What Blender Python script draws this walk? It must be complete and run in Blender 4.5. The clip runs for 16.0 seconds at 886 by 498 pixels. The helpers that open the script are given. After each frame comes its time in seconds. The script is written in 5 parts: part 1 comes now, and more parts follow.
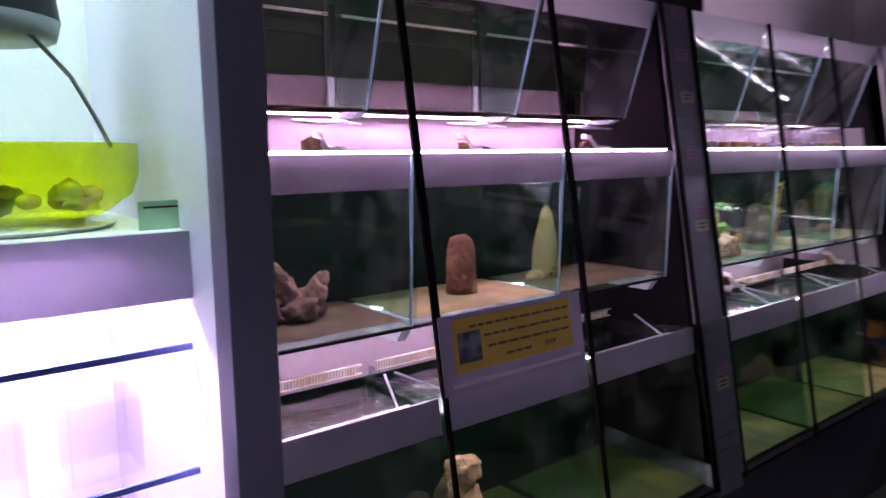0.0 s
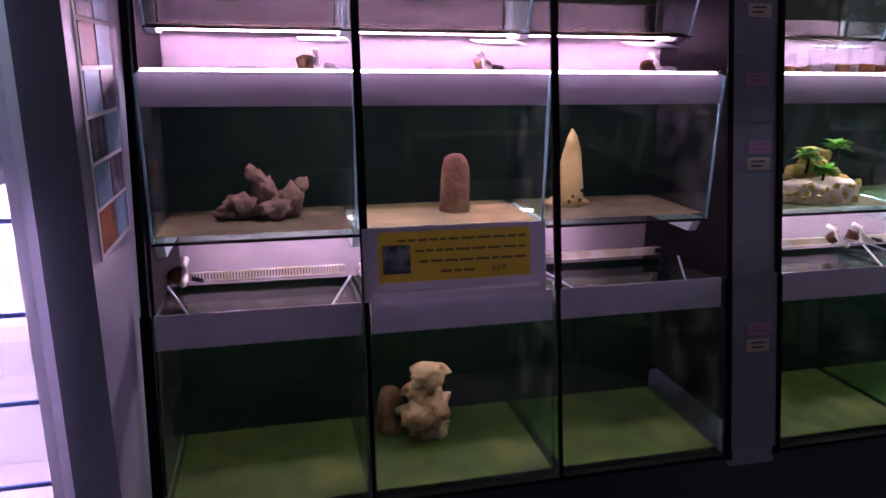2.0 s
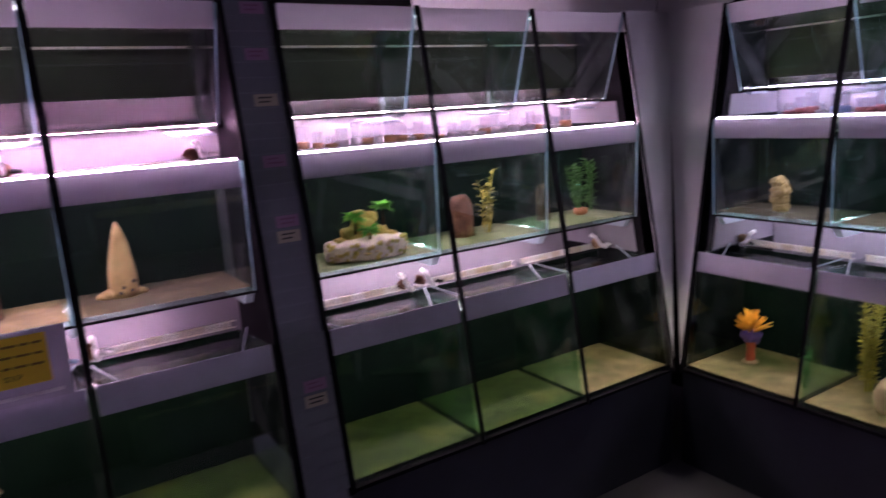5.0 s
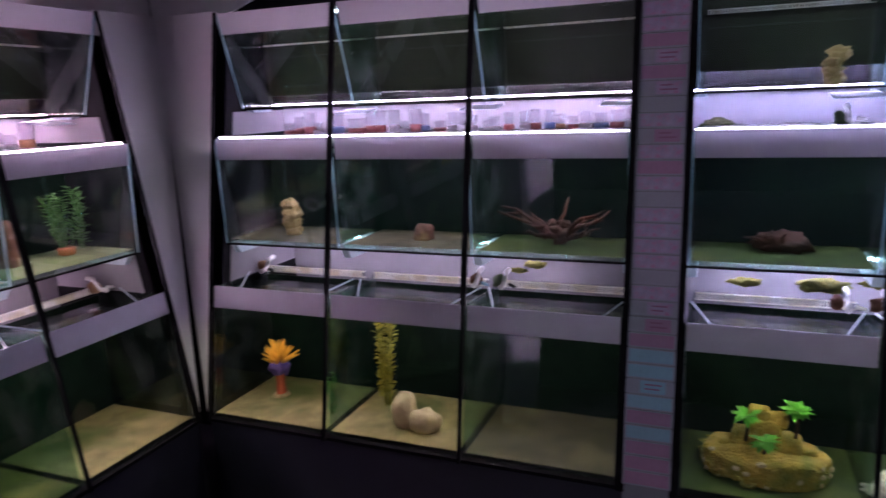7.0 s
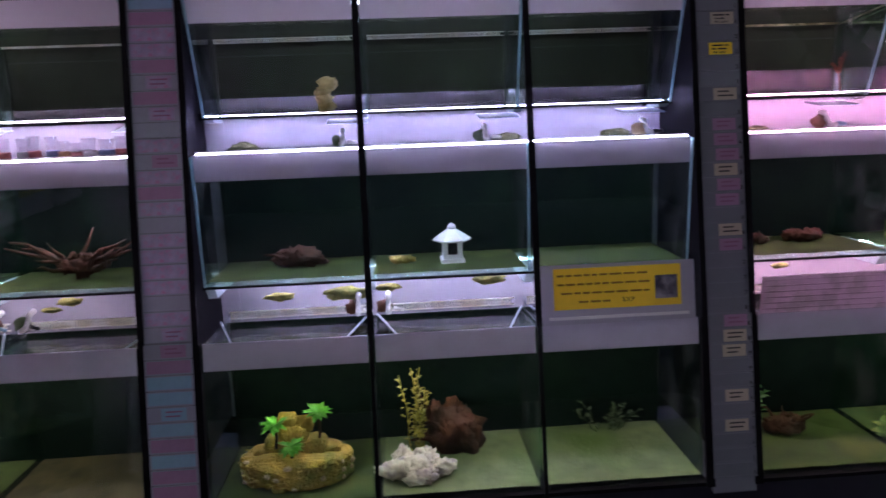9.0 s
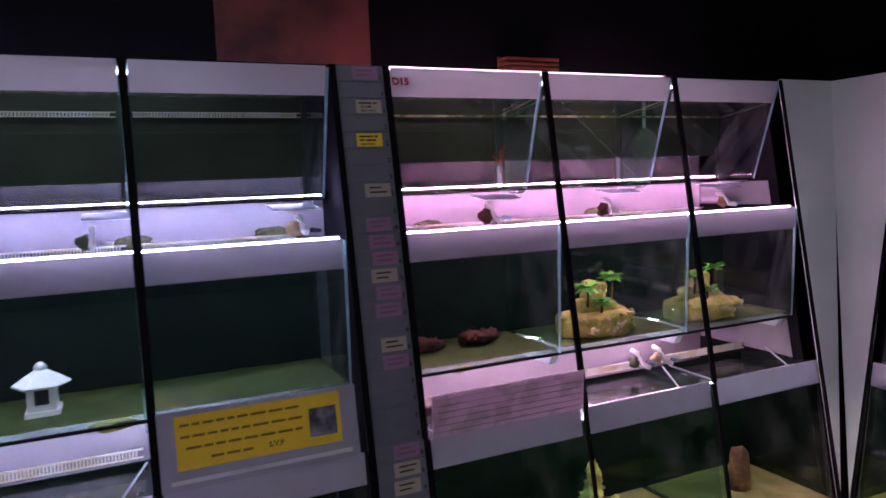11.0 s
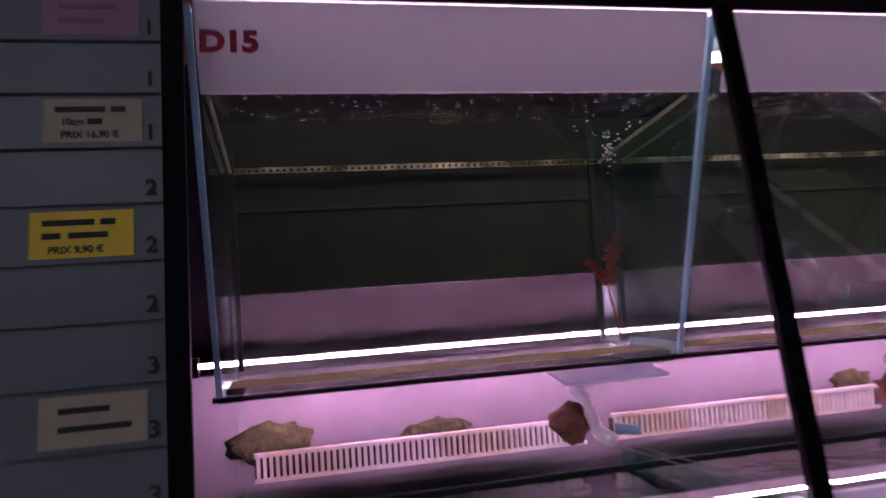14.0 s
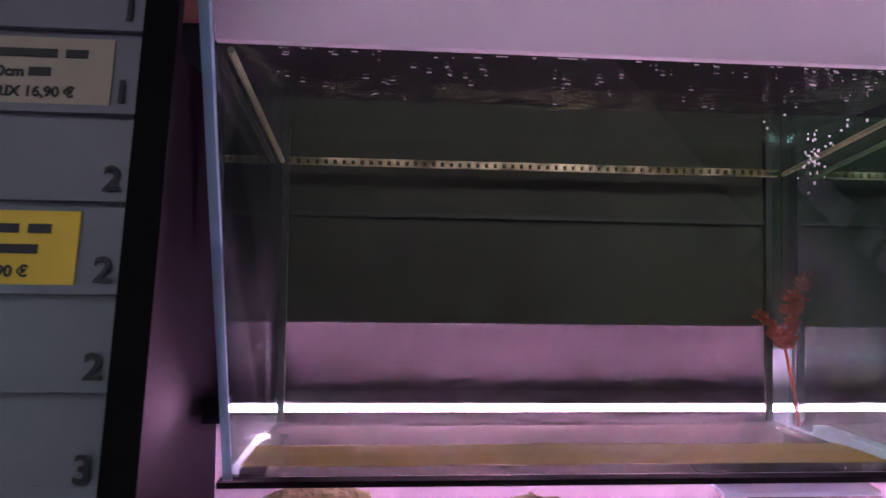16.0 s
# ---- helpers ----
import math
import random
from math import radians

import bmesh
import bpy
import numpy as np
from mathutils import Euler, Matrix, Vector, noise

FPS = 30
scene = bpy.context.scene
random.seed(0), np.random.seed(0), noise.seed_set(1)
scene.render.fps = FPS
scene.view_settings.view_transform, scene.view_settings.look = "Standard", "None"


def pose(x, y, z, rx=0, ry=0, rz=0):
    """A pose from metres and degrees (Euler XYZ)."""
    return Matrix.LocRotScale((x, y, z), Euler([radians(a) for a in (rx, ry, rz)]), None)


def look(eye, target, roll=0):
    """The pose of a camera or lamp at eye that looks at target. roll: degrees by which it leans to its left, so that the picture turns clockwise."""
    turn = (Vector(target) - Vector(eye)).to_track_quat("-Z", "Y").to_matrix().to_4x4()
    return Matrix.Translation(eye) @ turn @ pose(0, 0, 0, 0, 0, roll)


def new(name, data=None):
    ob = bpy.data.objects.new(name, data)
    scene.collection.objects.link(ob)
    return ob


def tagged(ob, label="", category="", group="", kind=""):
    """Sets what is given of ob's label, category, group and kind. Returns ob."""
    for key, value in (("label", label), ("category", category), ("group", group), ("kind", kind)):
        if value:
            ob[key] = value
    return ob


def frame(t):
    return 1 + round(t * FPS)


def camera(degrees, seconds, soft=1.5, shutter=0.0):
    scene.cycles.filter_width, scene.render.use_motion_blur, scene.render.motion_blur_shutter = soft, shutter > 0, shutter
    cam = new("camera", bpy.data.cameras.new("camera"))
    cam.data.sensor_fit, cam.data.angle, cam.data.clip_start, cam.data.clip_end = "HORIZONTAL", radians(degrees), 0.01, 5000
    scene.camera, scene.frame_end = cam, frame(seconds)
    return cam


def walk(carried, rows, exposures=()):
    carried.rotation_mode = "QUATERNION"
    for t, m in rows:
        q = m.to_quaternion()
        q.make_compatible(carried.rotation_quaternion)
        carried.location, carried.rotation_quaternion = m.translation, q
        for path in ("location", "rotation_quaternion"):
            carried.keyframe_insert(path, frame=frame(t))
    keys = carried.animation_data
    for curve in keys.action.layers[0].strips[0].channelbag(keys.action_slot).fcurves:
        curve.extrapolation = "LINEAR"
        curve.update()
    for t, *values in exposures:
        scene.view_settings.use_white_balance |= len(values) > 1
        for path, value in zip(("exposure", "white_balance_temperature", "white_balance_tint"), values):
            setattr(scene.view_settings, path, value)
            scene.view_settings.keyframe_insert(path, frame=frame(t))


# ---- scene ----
cam = camera(64.6, 16.0, shutter=0.4)
PATH = [
    (0, (1.019, -3.410, 1.391), (-0.541, -2.188, 1.123), -0.7),
    (0.5, (1.165, -3.142, 1.433), (-0.588, -2.272, 1.022), -1.2),
    (1, (1.264, -2.925, 1.459), (-0.515, -2.164, 0.950), -0.7),
    (1.5, (1.261, -2.818, 1.414), (-0.526, -2.041, 0.961), -0.7),
    (2, (1.421, -2.722, 1.416), (-0.458, -2.268, 0.902), 0.5),
    (2.5, (1.479, -2.695, 1.42), (-0.384, -2.201, 0.884), 1.3),
    (3, (1.64, -2.659, 1.421), (-0.221, -2.144, 0.9), -3.9),
    (3.2, (1.658, -2.663, 1.442), (-0.17, -2.05, 0.911), -4.7),
    (5.3, (1.742, -2.095, 1.498), (0.491, -1.134, 1.226), -2.6),
    (5.5, (1.734, -2.026, 1.495), (0.26, -0.709, 1.191), -2.0),
    (6, (1.684, -1.871, 1.487), (0.485, -0.305, 1.158), -3.2),
    (6.5, (1.668, -1.828, 1.503), (0.693, -0.127, 1.109), -3.5),
    (7, (1.688, -1.824, 1.492), (0.946, -0.013, 1.082), -2.1),
    (7.5, (1.756, -1.814, 1.472), (1.281, 0.093, 1.101), -2.6),
    (8, (1.9, -1.801, 1.529), (1.677, 0.142, 1.109), -4.0),
    (8.5, (2.028, -1.779, 1.562), (2.037, 0.173, 1.126), -1.8),
    (9, (2.163, -1.782, 1.48), (2.283, 0.178, 1.103), -2.1),
    (9.5, (2.186, -1.713, 1.54), (2.541, 0.2, 1.079), -1.6),
    (10, (2.26, -1.599, 1.53), (2.94, 0.244, 1.157), -1.7),
    (10.2, (2.292, -1.559, 1.515), (3.122, 0.234, 1.204), -1.4),
    (12.3, (2.947, -1.162, 1.534), (3.692, 0.69, 1.41), -4.9),
    (12.5, (3.005, -1.059, 1.53), (3.704, 0.811, 1.409), -5.7),
    (13, (3.213, -0.819, 1.562), (3.632, 1.134, 1.47), -4.9),
    (13.3, (3.201, -0.654, 1.541), (3.654, 1.294, 1.531), -2.8),
    (13.5, (3.238, -0.554, 1.562), (3.582, 1.416, 1.573), -2.8),
    (14, (3.239, -0.31, 1.587), (3.675, 1.64, 1.677), -3.7),
    (14.5, (3.273, -0.162, 1.609), (3.539, 1.817, 1.708), -1.5),
    (15, (3.298, -0.096, 1.636), (3.478, 1.895, 1.719), -0.9),
    (15.5, (3.294, -0.09, 1.63), (3.459, 1.903, 1.687), 0.4),
    (16, (3.272, -0.101, 1.624), (3.433, 1.891, 1.713), 0.8),
]
walk(cam, [(t, look(eye, target, roll)) for t, eye, target, roll in PATH], [(0, 0.6), (1, 0.6), (3, 0.7), (5.5, 0.74), (10.0, 0.74), (12.5, 0.5), (13.0, 0.45), (14.0, 0.15), (14.5, 0.45), (15.0, 0.8), (16, 0.95)])

# ---------------------------------------------------------------- light
world = bpy.data.worlds.new("world")
world.use_nodes = True
world.node_tree.nodes["Background"].inputs[0].default_value = (0.05, 0.045, 0.07, 1)
world.node_tree.nodes["Background"].inputs[1].default_value = 0.3
scene.world = world
TUBE = 116.0          # radiance of the fluorescent tubes under the tanks
STRIP = 66.0         # of the thin light strips behind the header tops
TOP_TUBE = 8.0      # of those lying over the top row
CABINET_TUBE = 300.0  # of the tubes in the white display cabinet
POWER = {"A1": 1.6, "A2": 1.5, "B1": 1.15, "B2": 1.1, "B3": 1.15, "C1": 0.35}  # relative strength of each bay's tubes
TINT = {"A1": (1.0, 0.52, 0.92), "A2": (1.0, 0.64, 0.95), "B1": (0.76, 0.62, 1.0), "B2": (0.54, 0.51, 1.0), "B3": (1.0, 0.46, 0.88), "C1": (0.75, 0.62, 1.0)}


# dim cool shop lights over the aisle
def aisle_light(x, y, watts, tip):
    la = bpy.data.lights.new("aisle_light", "AREA")
    la.shape, la.size, la.size_y, la.energy, la.color = "RECTANGLE", 0.9, 0.3, watts, (0.88, 0.80, 1.0)
    la.spread = radians(110)
    new("aisle_light", la).matrix_world = pose(x, y, 2.68, tip)


for x, y, watts, tip in ((2.0, -4.3, 1.4, 0), (2.2, -2.7, 0.3, 0), (2.6, -1.3, 0.95, 38), (4.0, -1.4, 0.2, 36)):
    aisle_light(x, y, watts, tip)


# ---------------------------------------------------------------- materials
def mat(name, color, rough=0.5, metal=0.0, vary=0.12, scale=12.0, bump=0.0, bump_scale=60.0, spec=0.5, stain=None, stain_amount=0.5, stain_scale=3.0):
    """A principled material with a fine grain, larger blotches and, if wanted, a second colour in stains."""
    m = bpy.data.materials.new(name)
    m.use_nodes = True
    n, l = m.node_tree.nodes, m.node_tree.links
    b = n["Principled BSDF"]
    b.inputs["Roughness"].default_value, b.inputs["Metallic"].default_value = rough, metal
    b.inputs["Specular IOR Level"].default_value = spec
    co = n.new("ShaderNodeTexCoord")
    t1, t2 = n.new("ShaderNodeTexNoise"), n.new("ShaderNodeTexNoise")
    t1.inputs["Scale"].default_value, t2.inputs["Scale"].default_value = scale * 6, scale
    t1.inputs["Detail"].default_value = 5
    for t in (t1, t2):
        l.new(co.outputs["Object"], t.inputs["Vector"])
    mix = n.new("ShaderNodeMath")
    mix.operation = "MULTIPLY_ADD"
    l.new(t1.outputs["Fac"], mix.inputs[0])
    mix.inputs[1].default_value = 0.5
    l.new(t2.outputs["Fac"], mix.inputs[2])
    ramp = n.new("ShaderNodeMapRange")
    ramp.inputs[1].default_value, ramp.inputs[2].default_value = 0.4, 1.1
    ramp.inputs[3].default_value, ramp.inputs[4].default_value = 1 - vary, 1 + vary
    l.new(mix.outputs[0], ramp.inputs[0])
    hue = n.new("ShaderNodeHueSaturation")
    hue.inputs["Color"].default_value = (*color, 1)
    l.new(ramp.outputs[0], hue.inputs["Value"])
    out = hue.outputs[0]
    if stain:
        t3 = n.new("ShaderNodeTexNoise")
        t3.inputs["Scale"].default_value, t3.inputs["Detail"].default_value = stain_scale, 6
        l.new(co.outputs["Object"], t3.inputs["Vector"])
        r3 = n.new("ShaderNodeMapRange")
        r3.inputs[1].default_value, r3.inputs[2].default_value = 0.62 - 0.3 * stain_amount, 0.78 - 0.2 * stain_amount
        l.new(t3.outputs["Fac"], r3.inputs[0])
        mc = n.new("ShaderNodeMix")
        mc.data_type = "RGBA"
        l.new(r3.outputs[0], mc.inputs[0])
        l.new(out, mc.inputs[6])
        mc.inputs[7].default_value = (*stain, 1)
        out = mc.outputs[2]
    l.new(out, b.inputs["Base Color"])
    if bump:
        t4, bp = n.new("ShaderNodeTexNoise"), n.new("ShaderNodeBump")
        t4.inputs["Scale"].default_value, t4.inputs["Detail"].default_value = bump_scale, 6
        l.new(co.outputs["Object"], t4.inputs["Vector"])
        l.new(t4.outputs["Fac"], bp.inputs["Height"])
        bp.inputs["Strength"].default_value, bp.inputs["Distance"].default_value = bump, 0.01
        l.new(bp.outputs[0], b.inputs["Normal"])
    return m


def glass(name, tint, share=1.0, smear=0.0):
    """Clear sheet glass: tinted passage with Fresnel gloss; smear adds a thin film of dried drops."""
    m = bpy.data.materials.new(name)
    m.use_nodes = True
    n, l = m.node_tree.nodes, m.node_tree.links
    n.remove(n["Principled BSDF"])
    tr, gl, fr, mx = n.new("ShaderNodeBsdfTransparent"), n.new("ShaderNodeBsdfGlossy"), n.new("ShaderNodeLayerWeight"), n.new("ShaderNodeMixShader")
    tr.inputs[0].default_value = (*tint, 1)
    gl.inputs["Roughness"].default_value = 0.03
    gl.inputs[0].default_value = (0.95, 0.95, 0.95, 1)
    fr.inputs[0].default_value = 0.5
    pw, sc = n.new("ShaderNodeMath"), n.new("ShaderNodeMath")
    pw.operation, sc.operation = "POWER", "MULTIPLY_ADD"
    pw.inputs[1].default_value, sc.inputs[1].default_value, sc.inputs[2].default_value = 5.0, 0.7 * share, 0.042 * share
    l.new(fr.outputs["Facing"], pw.inputs[0])
    l.new(pw.outputs[0], sc.inputs[0])
    l.new(sc.outputs[0], mx.inputs[0])
    l.new(tr.outputs[0], mx.inputs[1])
    l.new(gl.outputs[0], mx.inputs[2])
    out = mx.outputs[0]
    if smear:
        df, m2, tx, rm, co = n.new("ShaderNodeBsdfDiffuse"), n.new("ShaderNodeMixShader"), n.new("ShaderNodeTexNoise"), n.new("ShaderNodeMapRange"), n.new("ShaderNodeTexCoord")
        df.inputs[0].default_value = (0.7, 0.72, 0.72, 1)
        tx.inputs["Scale"].default_value, tx.inputs["Detail"].default_value = 9, 8
        l.new(co.outputs["Object"], tx.inputs["Vector"])
        l.new(tx.outputs["Fac"], rm.inputs[0])
        rm.inputs[1].default_value, rm.inputs[2].default_value, rm.inputs[3].default_value, rm.inputs[4].default_value = 0.45, 0.8, 0.0, smear
        l.new(rm.outputs[0], m2.inputs[0])
        l.new(out, m2.inputs[1])
        l.new(df.outputs[0], m2.inputs[2])
        out = m2.outputs[0]
    l.new(out, n["Material Output"].inputs[0])
    return m


def acrylic(name, color, through_share, stain=None):
    """Opal sheet that lets some light through."""
    m = bpy.data.materials.new(name)
    m.use_nodes = True
    n, l = m.node_tree.nodes, m.node_tree.links
    b = n["Principled BSDF"]
    b.inputs["Base Color"].default_value, b.inputs["Roughness"].default_value = (*color, 1), 0.35
    tl, mx = n.new("ShaderNodeBsdfTranslucent"), n.new("ShaderNodeMixShader")
    tx, co, rm = n.new("ShaderNodeTexNoise"), n.new("ShaderNodeTexCoord"), n.new("ShaderNodeMapRange")
    tx.inputs["Scale"].default_value = 14
    l.new(co.outputs["Object"], tx.inputs["Vector"])
    l.new(tx.outputs["Fac"], rm.inputs[0])
    rm.inputs[3].default_value, rm.inputs[4].default_value = through_share * 0.8, through_share * 1.2
    tl.inputs[0].default_value = (*color, 1)
    if stain:
        t3, r3, mc = n.new("ShaderNodeTexNoise"), n.new("ShaderNodeMapRange"), n.new("ShaderNodeMix")
        t3.inputs["Scale"].default_value, t3.inputs["Detail"].default_value = 16, 4
        r3.inputs[1].default_value, r3.inputs[2].default_value = 0.46, 0.58
        mc.data_type = "RGBA"
        mc.inputs[6].default_value, mc.inputs[7].default_value = (*color, 1), (*stain, 1)
        l.new(co.outputs["Object"], t3.inputs["Vector"])
        l.new(t3.outputs["Fac"], r3.inputs[0])
        l.new(r3.outputs[0], mc.inputs[0])
        l.new(mc.outputs[2], b.inputs["Base Color"])
        l.new(mc.outputs[2], tl.inputs[0])
    l.new(rm.outputs[0], mx.inputs[0])
    l.new(b.outputs[0], mx.inputs[1])
    l.new(tl.outputs[0], mx.inputs[2])
    l.new(mx.outputs[0], n["Material Output"].inputs[0])
    return m


def glow(name, color, strength):
    m = bpy.data.materials.new(name)
    m.use_nodes = True
    n = m.node_tree.nodes
    b = n["Principled BSDF"]
    b.inputs["Base Color"].default_value = (0.8, 0.8, 0.8, 1)
    b.inputs["Emission Color"].default_value, b.inputs["Emission Strength"].default_value = (*color, 1), strength
    return m


def water_mat():
    m = bpy.data.materials.new("water")
    m.use_nodes = True
    n, l = m.node_tree.nodes, m.node_tree.links
    n.remove(n["Principled BSDF"])
    tr, gl, lw, mx = n.new("ShaderNodeBsdfTransparent"), n.new("ShaderNodeBsdfGlossy"), n.new("ShaderNodeLayerWeight"), n.new("ShaderNodeMixShader")
    t, bp, co, pw, sc = n.new("ShaderNodeTexNoise"), n.new("ShaderNodeBump"), n.new("ShaderNodeTexCoord"), n.new("ShaderNodeMath"), n.new("ShaderNodeMath")
    tr.inputs[0].default_value = (0.86, 0.95, 0.92, 1)
    gl.inputs["Roughness"].default_value = 0.13
    t.inputs["Scale"].default_value, t.inputs["Detail"].default_value = 22, 3
    l.new(co.outputs["Object"], t.inputs["Vector"])
    l.new(t.outputs["Fac"], bp.inputs["Height"])
    bp.inputs["Strength"].default_value, bp.inputs["Distance"].default_value = 0.22, 0.01
    l.new(bp.outputs[0], gl.inputs["Normal"])
    lw.inputs[0].default_value = 0.5
    pw.operation, sc.operation = "POWER", "MULTIPLY_ADD"
    pw.inputs[1].default_value, sc.inputs[1].default_value, sc.inputs[2].default_value = 3.0, 0.75, 0.04
    l.new(lw.outputs["Facing"], pw.inputs[0])
    l.new(pw.outputs[0], sc.inputs[0])
    l.new(sc.outputs[0], mx.inputs[0])
    l.new(tr.outputs[0], mx.inputs[1])
    l.new(gl.outputs[0], mx.inputs[2])
    l.new(mx.outputs[0], n["Material Output"].inputs[0])
    return m


